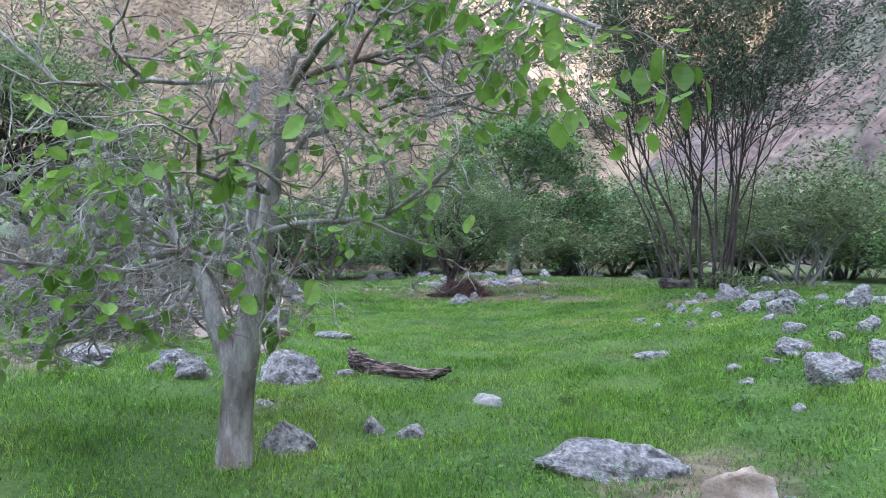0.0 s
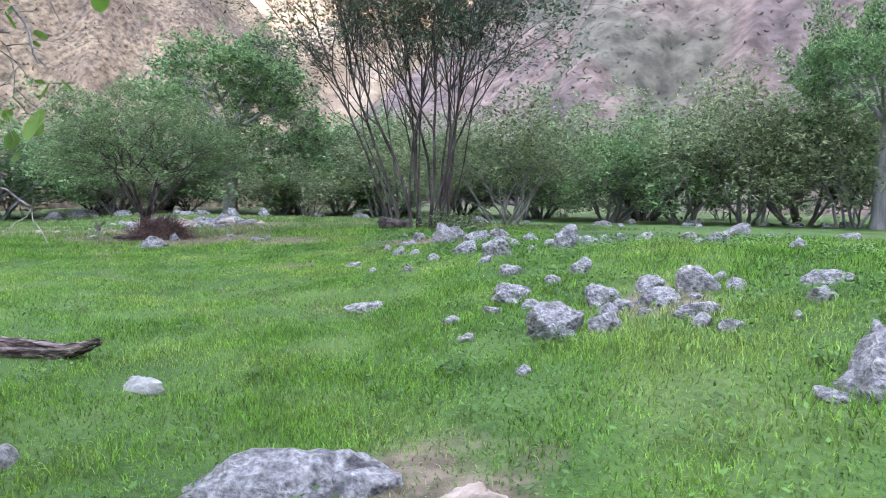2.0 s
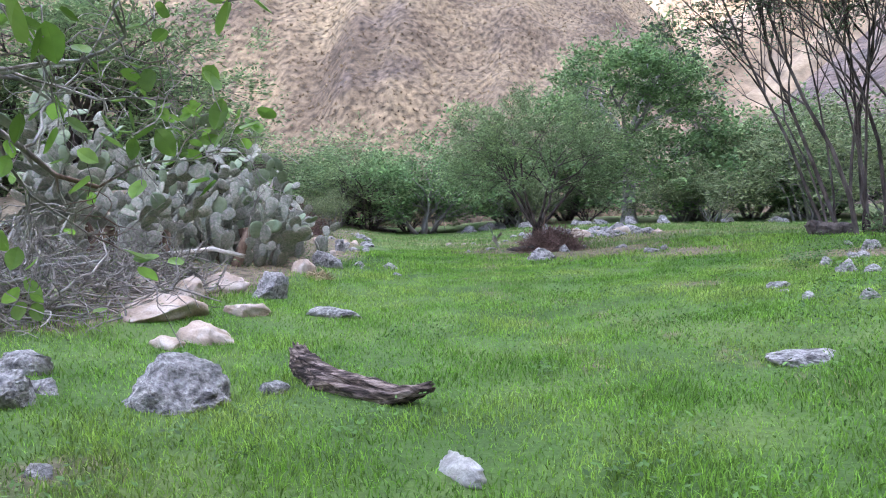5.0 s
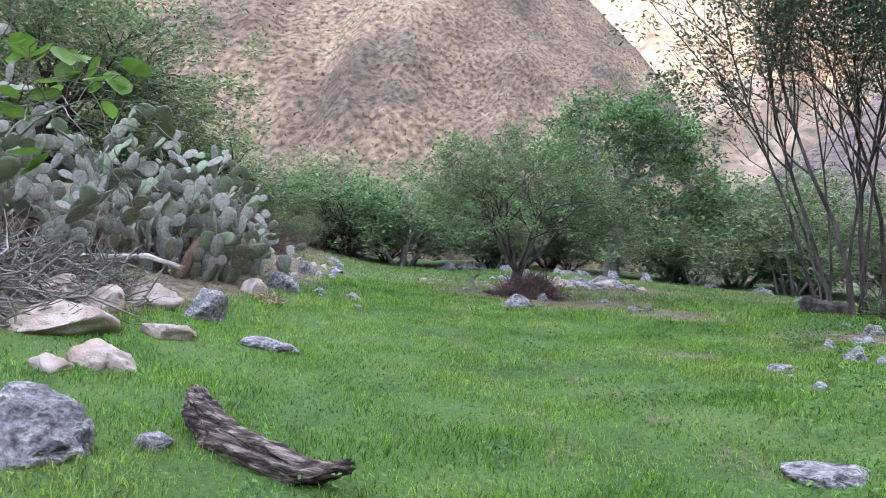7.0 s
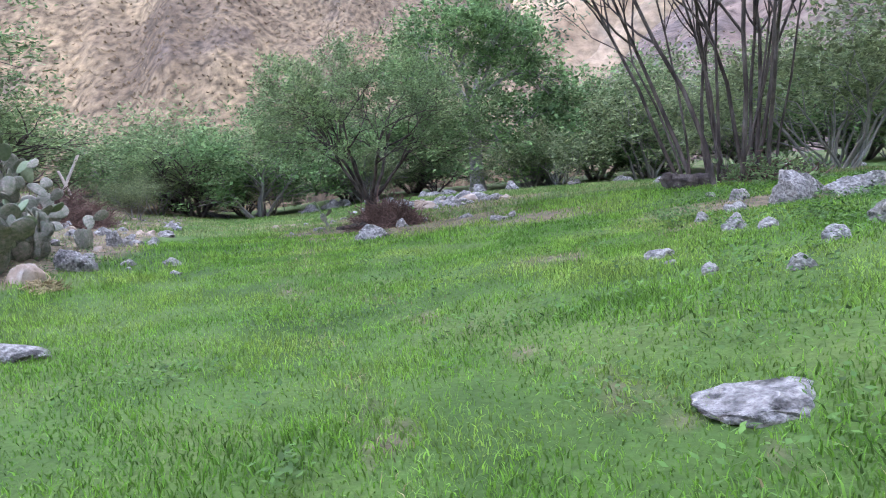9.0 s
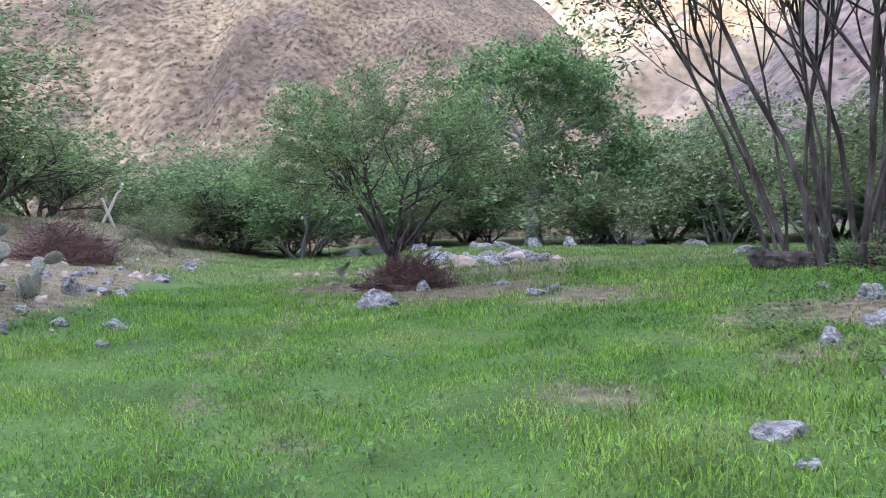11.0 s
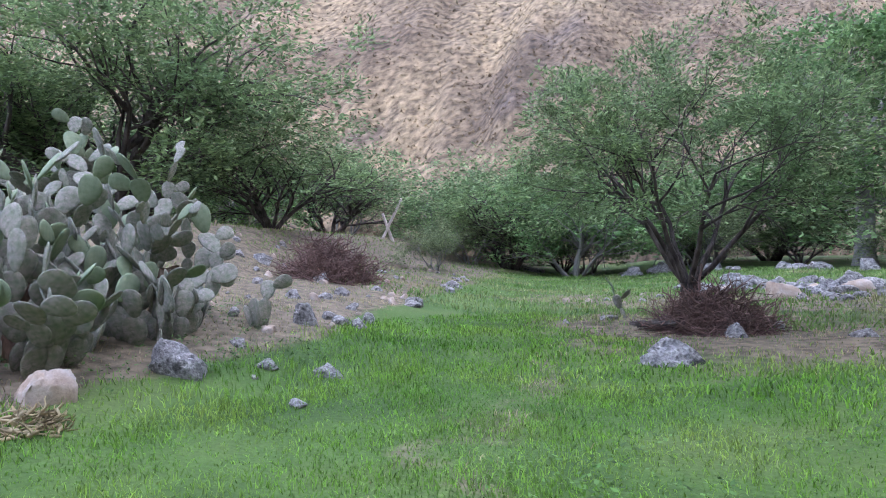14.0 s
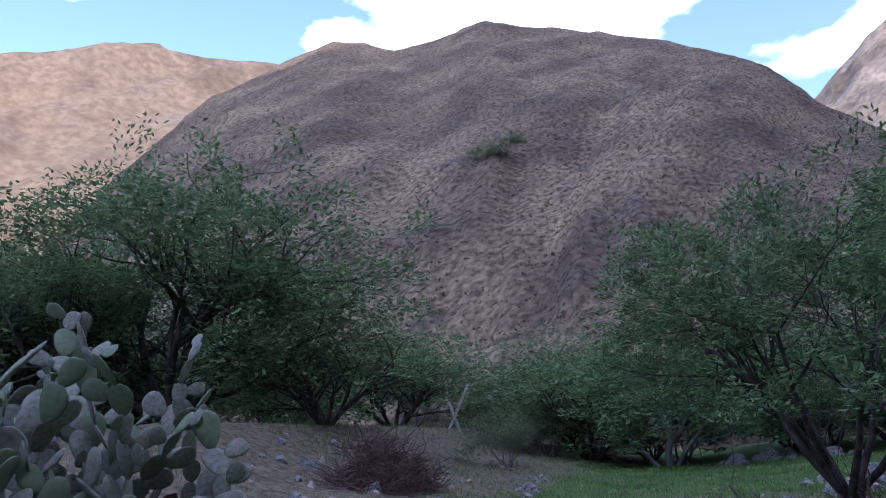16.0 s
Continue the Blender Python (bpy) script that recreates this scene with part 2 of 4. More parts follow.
# ---- ground and hills ----
def build_ground():
    def lines(lo, hi, fine_lo, fine_hi):
        a = list(np.arange(fine_lo, fine_hi, 0.25))
        x, st = fine_lo, 0.25
        while x > lo:
            st *= 1.25
            x -= st
            a.insert(0, x)
        x, st = a[-1], 0.25
        while x < hi:
            st *= 1.25
            x += st
            a.append(x)
        return np.array(a)
    xs, ys = lines(-1500, 1500, -18, 10), lines(-1500, 1500, -3, 34)
    X, Y = np.meshgrid(xs, ys)
    Z = gz(X, Y)
    n = len(xs)
    verts = np.stack([X.ravel(), Y.ravel(), Z.ravel()], 1)
    i, j = np.meshgrid(np.arange(len(ys) - 1), np.arange(n - 1), indexing="ij")
    a = (i * n + j).ravel()
    me = mesh_of("ground", verts, np.stack([a, a + 1, a + n + 1, a + n], 1), M_GROUND, True)
    at = me.attributes.new("dry", "FLOAT", "POINT")
    at.data.foreach_set("value", dryness(verts[:, 0], verts[:, 1]).astype(np.float32))
    tagged(new("ground", me), "uneven valley floor of green turf and bare stony soil", "ground", kind="structure")


def mixed_ground():
    m = material("ground", [(0.035, 0.075, 0.015), (0.055, 0.108, 0.022), (0.075, 0.118, 0.03)], 0.6, 10, 0.95, 0.7, 25, 0.3)
    n, l = m.node_tree.nodes, m.node_tree.links
    b = n["Principled BSDF"]
    old = b.inputs["Base Color"].links[0].from_socket
    at, co, nz, add, ramp, mix, dn, dr = (n.new("ShaderNode" + k) for k in ("Attribute", "TexCoord", "TexNoise", "Math", "ValToRGB", "Mix", "TexNoise", "ValToRGB"))
    at.attribute_name = "dry"
    nz.inputs["Scale"].default_value, nz.inputs["Detail"].default_value = 1.3, 9
    dn.inputs["Scale"].default_value, dn.inputs["Detail"].default_value = 6, 10
    mix.data_type = "RGBA"
    add.operation = "ADD"
    ramp.color_ramp.elements[0].position, ramp.color_ramp.elements[1].position = 0.8, 1.1
    ramp.color_ramp.elements[1].position = 1.0
    for e, c, p in zip(dr.color_ramp.elements, ((0.07, 0.06, 0.036, 1), (0.195, 0.155, 0.105, 1)), (0.36, 0.64)):
        e.color, e.position = c, p
    l.new(co.outputs["Object"], nz.inputs["Vector"])
    l.new(co.outputs["Object"], dn.inputs["Vector"])
    l.new(at.outputs["Fac"], add.inputs[0])
    l.new(nz.outputs["Fac"], add.inputs[1])
    l.new(add.outputs["Value"], ramp.inputs["Fac"])
    l.new(ramp.outputs["Color"], mix.inputs["Factor"])
    l.new(dn.outputs["Fac"], dr.inputs["Fac"])
    l.new(old, mix.inputs["A"])
    l.new(dr.outputs["Color"], mix.inputs["B"])
    l.new(mix.outputs["Result"], b.inputs["Base Color"])
    return m


M_GROUND = mixed_ground()
build_ground()
CENTRE = (-1.0, 9.0)


def build_hill(name, label, mat, profile, base, top, bumps, steps=(150, 90), mid=0.0):
    """A slope round the valley: profile gives (azimuth, elevation of the skyline); base and top are distances."""
    azs, els = [p[0] for p in profile], [p[1] for p in profile]
    tops = top if isinstance(top, (list, tuple)) else [top] * len(azs)
    na, nr = steps
    verts, faces = [], []
    for i in range(na + 1):
        az = azs[0] + (azs[-1] - azs[0]) * i / na
        el, far = np.interp(az, azs, els), np.interp(az, azs, tops)
        h = far * math.tan(radians(el)) + 1.4
        a = radians(az)
        for j in range(nr + 1):
            u = j / nr
            if u < 0.8:
                v = u / 0.8
                r = base + (far - base) * v
                z = h * (v * (1 - mid) + mid * v * v) if mid >= 0 else h * (v * (1 + mid) - mid * math.sin(v * math.pi / 2))
            else:
                v = (u - 0.8) / 0.2
                r, z = far + (far * 0.5) * v, h * (1 - v ** 1.5)
            x, y = CENTRE[0] + math.sin(a) * r, CENTRE[1] + math.cos(a) * r
            k = min(1.0, z / 12)
            if u >= 0.8:
                k = 0.3
            p = Vector((x, y, z))
            gully = noise.noise(Vector(((az * 0.14 - z * 0.03) * bumps[2], z * 0.01, 1.7))) + 0.5 * noise.noise(Vector(((az * 0.4 - z * 0.05) * bumps[2], z * 0.02, 4.2)))
            z += k * (bumps[0] * gully + bumps[1] * noise.noise(p * 0.06) + 0.35 * bumps[1] * noise.noise(p * 0.25))
            verts.append((x, y, z - 1.0 if j == 0 else z))
    for i in range(na):
        for j in range(nr):
            a = i * (nr + 1) + j
            faces.append((a, a + 1, a + nr + 2, a + nr + 1))
    return tagged(new(name, mesh_of(name, verts, faces, mat, True)), label, "hill", kind="structure")


FRONT = [(-84, 2), (-77, 12), (-71, 19.5), (-66, 24.5), (-62, 27.5), (-58, 29.7), (-53.7, 31.4), (-48, 30.7), (-44.8, 31.2), (-39.5, 32.2), (-32.4, 30.8), (-27.7, 29.5), (-24, 28.4), (-19, 26),
         (-14.3, 21.5), (-10, 18), (-6.9, 15), (-3.3, 9.8), (-1, 5.5), (3, 1)]
FRONT_TOP = [130, 160, 180, 190, 200, 215, 225, 220, 220, 220, 220, 215, 210, 205, 190, 175, 165, 150, 130, 110]
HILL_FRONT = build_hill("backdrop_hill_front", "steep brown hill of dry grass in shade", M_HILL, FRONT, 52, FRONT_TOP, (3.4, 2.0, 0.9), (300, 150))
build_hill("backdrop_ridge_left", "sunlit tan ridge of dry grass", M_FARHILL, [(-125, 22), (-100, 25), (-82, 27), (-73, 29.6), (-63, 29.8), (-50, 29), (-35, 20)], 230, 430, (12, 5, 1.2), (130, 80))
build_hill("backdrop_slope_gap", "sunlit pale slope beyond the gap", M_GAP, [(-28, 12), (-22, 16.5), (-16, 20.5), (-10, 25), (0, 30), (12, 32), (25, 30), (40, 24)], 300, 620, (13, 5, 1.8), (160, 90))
# Its heights past azimuth 45 are unseen, raised to shade the valley.
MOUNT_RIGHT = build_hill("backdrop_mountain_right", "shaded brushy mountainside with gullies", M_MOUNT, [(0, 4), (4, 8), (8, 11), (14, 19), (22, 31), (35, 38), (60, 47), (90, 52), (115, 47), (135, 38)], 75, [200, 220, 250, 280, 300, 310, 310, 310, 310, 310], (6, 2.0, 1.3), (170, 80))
# Added out of view: closes off the sky and low light behind.
build_hill("backdrop_hill_behind", "unseen brown hill added to close the valley behind", M_MOUNT, [(130, 36), (160, 24), (190, 20), (220, 20), (250, 22), (280, 26)], 70, 230, (5, 2, 0.8), (80, 40))


# ---- rocks ----
def rock_mesh(seed, sx, sy, sz, mat, sub=3):
    rng = random.Random(seed)
    bm = bmesh.new()
    bmesh.ops.create_icosphere(bm, subdivisions=sub, radius=1.0)
    planes = [(Vector((rng.gauss(0, 1), rng.gauss(0, 1), rng.gauss(0.2, 0.8))).normalized(), rng.uniform(0.45, 0.8)) for _ in range(13)]
    off = Vector((rng.uniform(-50, 50), rng.uniform(-50, 50), 0))
    for v in bm.verts:
        p = v.co.copy()
        for nrm, d in planes:
            k = p.dot(nrm) - d
            if k > 0:
                p -= nrm * k * 0.92
        q = v.co * 1.3 + off
        p *= 1.12 + 0.16 * noise.noise(q) + 0.1 * noise.noise(q * 2.6) - 0.17 * (1 - abs(noise.noise(q * 2.1 + off))) ** 7 + 0.05 * noise.noise(q * 6) + 0.025 * noise.noise(q * 13)
        v.co = Vector((p.x * sx, p.y * sy, p.z * sz))
    me = bpy.data.meshes.new("rock")
    bm.to_mesh(me)
    bm.free()
    me.materials.append(mat)
    me.polygons.foreach_set("use_smooth", [True] * len(me.polygons))
    return me


ROCKS = []


def rock(x, y, w, h, mat=None, label="", deep=0.75, turn=None):
    """A rock of that width and height, sunk into the ground."""
    i = len(ROCKS)
    rng = random.Random(900 + i)
    me = rock_mesh(100 + i, w * 0.56, w * 0.56 * deep * rng.uniform(0.85, 1.15), max(h * 0.74, 0.05), mat or M_ROCK, 4 if w > 0.38 and y < 20 else 3 if w > 0.24 else 2)
    ob = new("boulder" if w > 0.55 else "rock", me)
    ob.matrix_basis = pose(x, y + w * 0.2, gzf(x, y + w * 0.2) + h * 0.04, rng.uniform(-8, 8), rng.uniform(-8, 8), rng.uniform(-25, 25) if turn is None else turn)
    ROCKS.append((x, y + w * 0.2, w * 0.5))
    text = label or ("grey lichen-spotted boulder half sunk in the grass" if w > 0.55 else "grey weathered rock lying in the grass")
    return tagged(ob, text, "rock", "rocks of the meadow")


for spec in ((-2.5, 4.85, 0.52, 0.25), (-6.39, 6.22, 0.44, 0.22), (-5.78, 6.39, 0.7, 0.23), (-5.18, 7.11, 0.6, 0.32), (-5.02, 6.6, 0.31, 0.19),
             (-4.66, 6.97, 0.31, 0.14), (-3.31, 5.99, 0.23, 0.1), (-2.02, 5.56, 0.24, 0.2), (-1.62, 5.5, 0.32, 0.14), (-3.22, 7.84, 0.28, 0.12),
             (1.09, 4.35, 0.17, 0.11), (0.48, 4.91, 0.19, 0.08), (-3.35, 5.58, 0.21, 0.14)):
    rock(*spec)
rock(-3.72, 7.3, 0.9, 0.56, label="large pale grey boulder with a sloping side", turn=20)
rock(-4.57, 6.6, 0.55, 0.42)
rock(-0.02, 4.75, 0.9, 0.24, label="broad flat lichen-spotted rock with a crack", turn=0)
rock(0.36, 4.85, 0.35, 0.2)
rock(0.82, 4.3, 0.5, 0.36, M_TAN, "smooth tan boulder with an angular tip", turn=30)
for spec in ((2.02, 8.4, 0.49, 0.32), (1.78, 8.11, 0.27, 0.12), (2.34, 9.65, 0.37, 0.2), (2.96, 8.89, 0.33, 0.22), (2.53, 8.58, 0.24, 0.14), (2.06, 6.95, 0.47, 0.34),
             (2.43, 6.82, 0.33, 0.18), (2.72, 7.6, 0.4, 0.27), (3.12, 7.18, 0.36, 0.2), (3.57, 7.36, 0.38, 0.33), (3.25, 6.74, 0.49, 0.16), (3.24, 6.24, 0.25, 0.13),
             (3.73, 6.24, 0.14, 0.1), (4.62, 7.06, 0.51, 0.16), (4.17, 6.51, 0.31, 0.2), (3.77, 5.46, 0.17, 0.24), (3.4, 4.85, 0.6, 0.44), (3.22, 5.01, 0.19, 0.13),
             (3.02, 4.87, 0.25, 0.1), (4.57, 5.97, 0.25, 0.22)):
    rock(*spec)
for spec in ((2.3, 12.37, 0.44, 0.34), (2.6, 11.34, 0.49, 0.34), (1.72, 12.01, 0.26, 0.16), (3.6, 11.25, 0.49, 0.41), (3.48, 14.79, 0.44, 0.2), (4.68, 10.85, 0.37, 0.25),
             (5.31, 9.97, 0.39, 0.18), (5.64, 8.82, 0.36, 0.22), (7.6, 10.4, 0.55, 0.24), (6.93, 8.71, 0.47, 0.18), (11.5, 19.5, 0.9, 0.35), (10.4, 16.2, 0.66, 0.4),
             (4.22, 15.36, 0.46, 0.28), (4.19, 11.76, 0.35, 0.16), (6.16, 15.52, 0.49, 0.18), (1.36, 8.06, 0.24, 0.09), (1.58, 13.48, 0.21, 0.13)):
    rock(*spec)
stony = random.Random(44)
for i in range(34):
    x, y = (stony.gauss(2.8, 0.65), stony.gauss(7.2, 0.5)) if i < 18 else (stony.gauss(3.6, 1.3), stony.gauss(11.6, 1.1))
    w = stony.uniform(0.14, 0.3)
    rock(x, y, w, w * stony.uniform(0.45, 0.8))
for spec in ((2.5, 15.9, 0.75, 0.55), (3.4, 16.7, 0.62, 0.5), (3.0, 17.3, 0.55, 0.36), (2.1, 17.4, 0.3, 0.2), (4.1, 17.6, 0.6, 0.4), (1.75, 15.7, 0.26, 0.16), (3.9, 16.0, 0.5, 0.3), (1.9, 18.6, 0.24, 0.14)):
    rock(*spec)
rock(0.55, 9.15, 0.6, 0.1, label="low flat grey rock sunk in the grass", deep=0.6, turn=0)
rock(-4.6, 10.7, 0.9, 0.17, label="long low slab of grey rock", deep=0.5, turn=-5)
for spec in ((-6.06, 9.3, 0.65, 0.46), (-6.53, 10.32, 0.47, 0.38), (-5.0, 8.95, 0.45, 0.3), (-5.45, 10.21, 0.5, 0.28), (-5.08, 8.6, 0.3, 0.21), (-6.9, 11.2, 0.6, 0.4), (-7.2, 10.2, 0.7, 0.5)):
    rock(spec[0], spec[1], spec[2] * 1.25, spec[3] * 0.8, M_TAN, "tan broken boulder at the foot of the bank", 0.95)
rock(-7.15, 13.65, 0.5, 0.5, M_TAN, "pale tan boulder at the meadow's edge")
rock(-6.1, 11.4, 0.62, 0.46, label="pale angular boulder at the foot of the bank")
for spec in ((-7.58, 14.9, 0.66, 0.45), (-6.75, 16.22, 0.34, 0.26), (-6.11, 15.35, 0.25, 0.08), (-7.31, 15.89, 0.33, 0.13), (-8.79, 17.51, 0.51, 0.36),
             (-8.81, 18.19, 0.3, 0.18), (-8.78, 18.73, 0.28, 0.2), (-8.14, 16.12, 0.25, 0.16), (-10.48, 21.5, 0.42, 0.21), (-13.4, 21.6, 0.42, 0.28), (-15.6, 21.6, 0.6, 0.36),
             (-15.62, 29.57, 0.32, 0.18), (-4.4, 21.61, 0.32, 0.22), (-4.03, 22.31, 0.3, 0.17), (-2.8, 21.32, 0.37, 0.15), (-8.99, 15.69, 0.17, 0.14), (-12.07, 22.09, 0.35, 0.16),
             (-7.04, 15.58, 0.13, 0.06), (1.33, 13.72, 0.33, 0.22), (1.61, 15.47, 0.2, 0.15), (1.2, 14.96, 0.21, 0.15), (0.52, 12.72, 0.26, 0.1), (0.55, 12.34, 0.13, 0.05),
             (-4.2, 21.11, 0.41, 0.25), (-1.84, 19.58, 0.51, 0.22), (-1.62, 20.11, 0.27, 0.18), (-8.51, 18.29, 0.3, 0.16), (-10.25, 21.22, 0.51, 0.18), (-11.3, 20.4, 0.4, 0.2),
             (-14.97, 28.51, 0.31, 0.24), (-9.8, 19.3, 0.3, 0.15), (-10.9, 19.0, 0.35, 0.18), (-12.4, 25.0, 0.4, 0.25), (-13.6, 26.6, 0.5, 0.3)):
    rock(*spec)
rock(-4.19, 18.85, 0.8, 0.4, label="pale rounded boulder beside the brush pile", turn=0)
bank = random.Random(8)
for i in range(190):
    x, y = bank.uniform(-19, -6.5), bank.uniform(13, 31)
    if float(dryness(x, y)) > 0.5 and -float(side(x, y)) < 9:
        w = bank.uniform(0.09, 0.34)
        rock(x, y, w, w * bank.uniform(0.45, 0.75), M_TAN if i % 3 == 0 else None, "small stone on the bare bank")
# the heap of stones behind the thorn tree and the row of stones before the wood
heap = random.Random(5)
for i in range(105):
    u = heap.random()
    x, y = -8.6 + 5.4 * u + heap.gauss(0, 0.5), 32.5 - 5.0 * u + heap.gauss(0, 1.0)
    w = heap.uniform(0.2, 0.48) if i % 7 else heap.uniform(0.5, 0.8)
    rock(x, y, w, w * heap.uniform(0.45, 0.7), M_TAN if i % 9 == 0 else None, label="grey stone of a loose stone heap")
for i in range(26):
    u = heap.random()
    x, y = -24 + 27 * u + heap.gauss(0, 0.5), 44 - 3 * u + heap.gauss(0, 0.8)
    w = heap.uniform(0.4, 1.2)
    rock(x, y, w, w * heap.uniform(0.4, 0.65), label="grey stone of a row at the wood's edge")
for i in range(16):
    x, y = heap.uniform(2, 26), heap.uniform(24, 34)
    w = heap.uniform(0.35, 0.9)
    rock(x, y, w, w * heap.uniform(0.4, 0.6), label="grey stone on the far meadow")


# ---- branching plants ----
def tubes(lines, sides=5):
    """One mesh of tapered tubes along the lines, each a list of (point, radius)."""
    verts, faces = [], []
    for line in lines:
        k = sides if line[0][1] > 0.012 else 3
        base = len(verts)
        for i, (p, r) in enumerate(line):
            d = (line[min(i + 1, len(line) - 1)][0] - line[max(i - 1, 0)][0]).normalized()
            u = d.orthogonal().normalized()
            w = d.cross(u)
            if i:
                u = (u0 - d * u0.dot(d)).normalized()
                w = d.cross(u)
            u0 = u
            for s in range(k):
                a = 2 * math.pi * s / k
                verts.append(p + (u * math.cos(a) + w * math.sin(a)) * r)
        for i in range(len(line) - 1):
            for s in range(k):
                a, b = base + i * k + s, base + i * k + (s + 1) % k
                faces.append((a, b, b + k, a + k))
    return verts, faces


def grow(rng, lines, tips, p, d, length, r, level, spec):
    """A wandering branch and its twigs; spec holds a tuple for each level: children, spread, shorter, wander, rise."""
    kids, spread, shorter, wander, rise, *rest = spec[min(level, len(spec) - 1)]
    n = rest[1] if len(rest) > 1 else max(4, int(6 - level))
    line, pts = [(p.copy(), r)], []
    for i in range(n):
        d = (d + Vector((rng.gauss(0, wander), rng.gauss(0, wander), rng.gauss(0, wander) + rise))).normalized()
        p = p + d * (length / n)
        line.append((p.copy(), max(r * (1 - 0.6 * (i + 1) / n), 0.0025)))
        pts.append((p.copy(), d.copy(), line[-1][1], (i + 1) / n))
    lines.append(line)
    if level >= len(spec) - 1:
        tips.extend((q, e) for q, e, _, f in pts[1:])
        return
    for k in range(kids):
        low = rest[0] if rest else 0.55 if level == 0 else 0.3
        f = low + (1 - low) * (k + rng.random()) / kids
        q, e, rr, _ = pts[min(int(f * n), n - 1)]
        u = Vector((rng.gauss(0, 1), rng.gauss(0, 1), rng.gauss(0, 1)))
        u = (u - e * u.dot(e)).normalized()
        grow(rng, lines, tips, q, (e * math.cos(spread) + u * math.sin(spread)).normalized(), length * shorter * rng.uniform(0.75, 1.2), rr * 0.72, level + 1, spec)


def leaf_mesh(rng, tips, per, size, mat, slim=0.4, scatter=0.15, flat=0.5, broad=False, keep=1.0):
    """Many small leaves round the tips, as one mesh."""
    tips = [t for t in tips if rng.random() < keep]
    n = len(tips) * per
    st = np.random.RandomState(rng.randrange(9999))
    base = np.repeat(np.array([t[0][:] for t in tips]), per, 0)
    dirs = np.repeat(np.array([t[1][:] for t in tips]), per, 0)
    pos = base + st.normal(0, scatter, (n, 3)) * (1, 1, 0.6)
    ax = dirs * 0.5 + st.normal(0, 0.7, (n, 3)) * (1, 1, flat)
    ax /= np.linalg.norm(ax, axis=1)[:, None] + 1e-9
    up = st.normal(0, 0.5, (n, 3)) + (0, 0, 1.0)
    w = np.cross(ax, up)
    w /= np.linalg.norm(w, axis=1)[:, None] + 1e-9
    nn = np.cross(w, ax)
    ln = size * st.uniform(0.6, 1.3, (n, 1))
    wd = ln * slim * 0.5
    if broad:
        ax = ax * 0.9 + np.array((0, 0, -0.3))
        bend = np.array((0, 0, -0.12)) * ln
        rows = [pos]
        for f, g in ((0.15, 0.62), (0.4, 1.0), (0.68, 0.86), (0.88, 0.45)):
            mid = pos + ax * ln * f + bend * f * f
            rows += [mid + w * wd * g, mid - nn * wd * 0.28 * g, mid - w * wd * g]
        rows.append(pos + ax * ln + bend)
        tri = [(0, 1, 2), (0, 2, 3)] + [q for k in (1, 4, 7) for q in ((k, k + 3, k + 4, k + 1), (k + 1, k + 4, k + 5, k + 2))] + [(10, 13, 11), (11, 13, 12)]
    else:
        rows = [pos, pos + ax * ln * 0.5 + w * wd, pos + ax * ln + nn * ln * 0.1, pos + ax * ln * 0.5 - w * wd]
        tri = [(0, 1, 2, 3)]
    k = len(rows)
    verts = np.stack(rows, 1).reshape(-1, 3)
    faces = [tuple(i * k + c for c in t) for i in range(n) for t in tri]
    return mesh_of("crown", verts, faces, mat)


def tree(name, label, seed, stems, spec, bark, leaf, group="", trunk_label="", boles=(), thin=0.0, low=-9.0):
    """stems: (offset, direction, length, radius); leaf: arguments for leaf_mesh."""
    rng = random.Random(seed)
    lines, tips = [], []
    for off, d, length, r in stems:
        grow(rng, lines, tips, Vector(off), Vector(d).normalized(), length, r, 0, spec)
    lines += [[(Vector(q), r) for q, r in bole] for bole in boles]
    root = tagged(new(name), label, "bush" if "bush" in name or "shrub" in name else "tree", group)
    v, f = tubes([w for w in lines if w[0][1] > thin], 4 if thin else 5)
    part("trunk", mesh_of("trunk", v, f, bark, True), root, trunk_label)
    if leaf:
        part("crown", leaf_mesh(rng, [t for t in tips if t[0].z > low + 0.35 * noise.noise(t[0] * 0.9)], **leaf), root)
    return root


def fan(seed, n, lean, length, r, spot=0.2):
    rng = random.Random(seed)
    out = []
    for i in range(n):
        a = 2 * math.pi * i / n + rng.uniform(-0.3, 0.3)
        k = lean * rng.uniform(0.45, 1.15)
        out.append(((math.cos(a) * spot * rng.random(), math.sin(a) * spot * rng.random(), -0.15), (math.cos(a) * k, math.sin(a) * k, 1), length * rng.uniform(0.8, 1.15), r * rng.uniform(0.6, 1.2)))
    return out


def put(ob, x, y, turn=0.0, size=1.0, sink=0.0, stretch=1.0):
    ob.matrix_basis = pose(x, y, gzf(x, y) - sink, 0, 0, turn) @ Matrix.Diagonal((size * stretch, size * stretch, size, 1))
    return ob


def again(ob, x, y, turn, size, stretch=1.0):
    """A copy elsewhere, with a size of its own."""
    c = copy_thing(ob, Matrix.Identity(4))
    return put(c, x, y, turn, size, 0.0, stretch)


# the many-stemmed tree on the right of the meadow
put(tree("many_stemmed_tree", "tall many-stemmed thorn tree with fine dusky foliage", 11, fan(3, 20, 0.33, 5.2, 0.036, 0.8),
         [(8, 0.55, 0.46, 0.1, 0.03, 0.4), (5, 0.5, 0.55, 0.12, 0.04), (5, 0.6, 0.55, 0.16, 0.02), (0, 0, 0, 0.2, 0.0)], M_BARK,
         dict(per=6, size=0.1, mat=M_DUSK, slim=0.36, scatter=0.09, flat=0.25)), 2.75, 21.4, 0, 1.28)
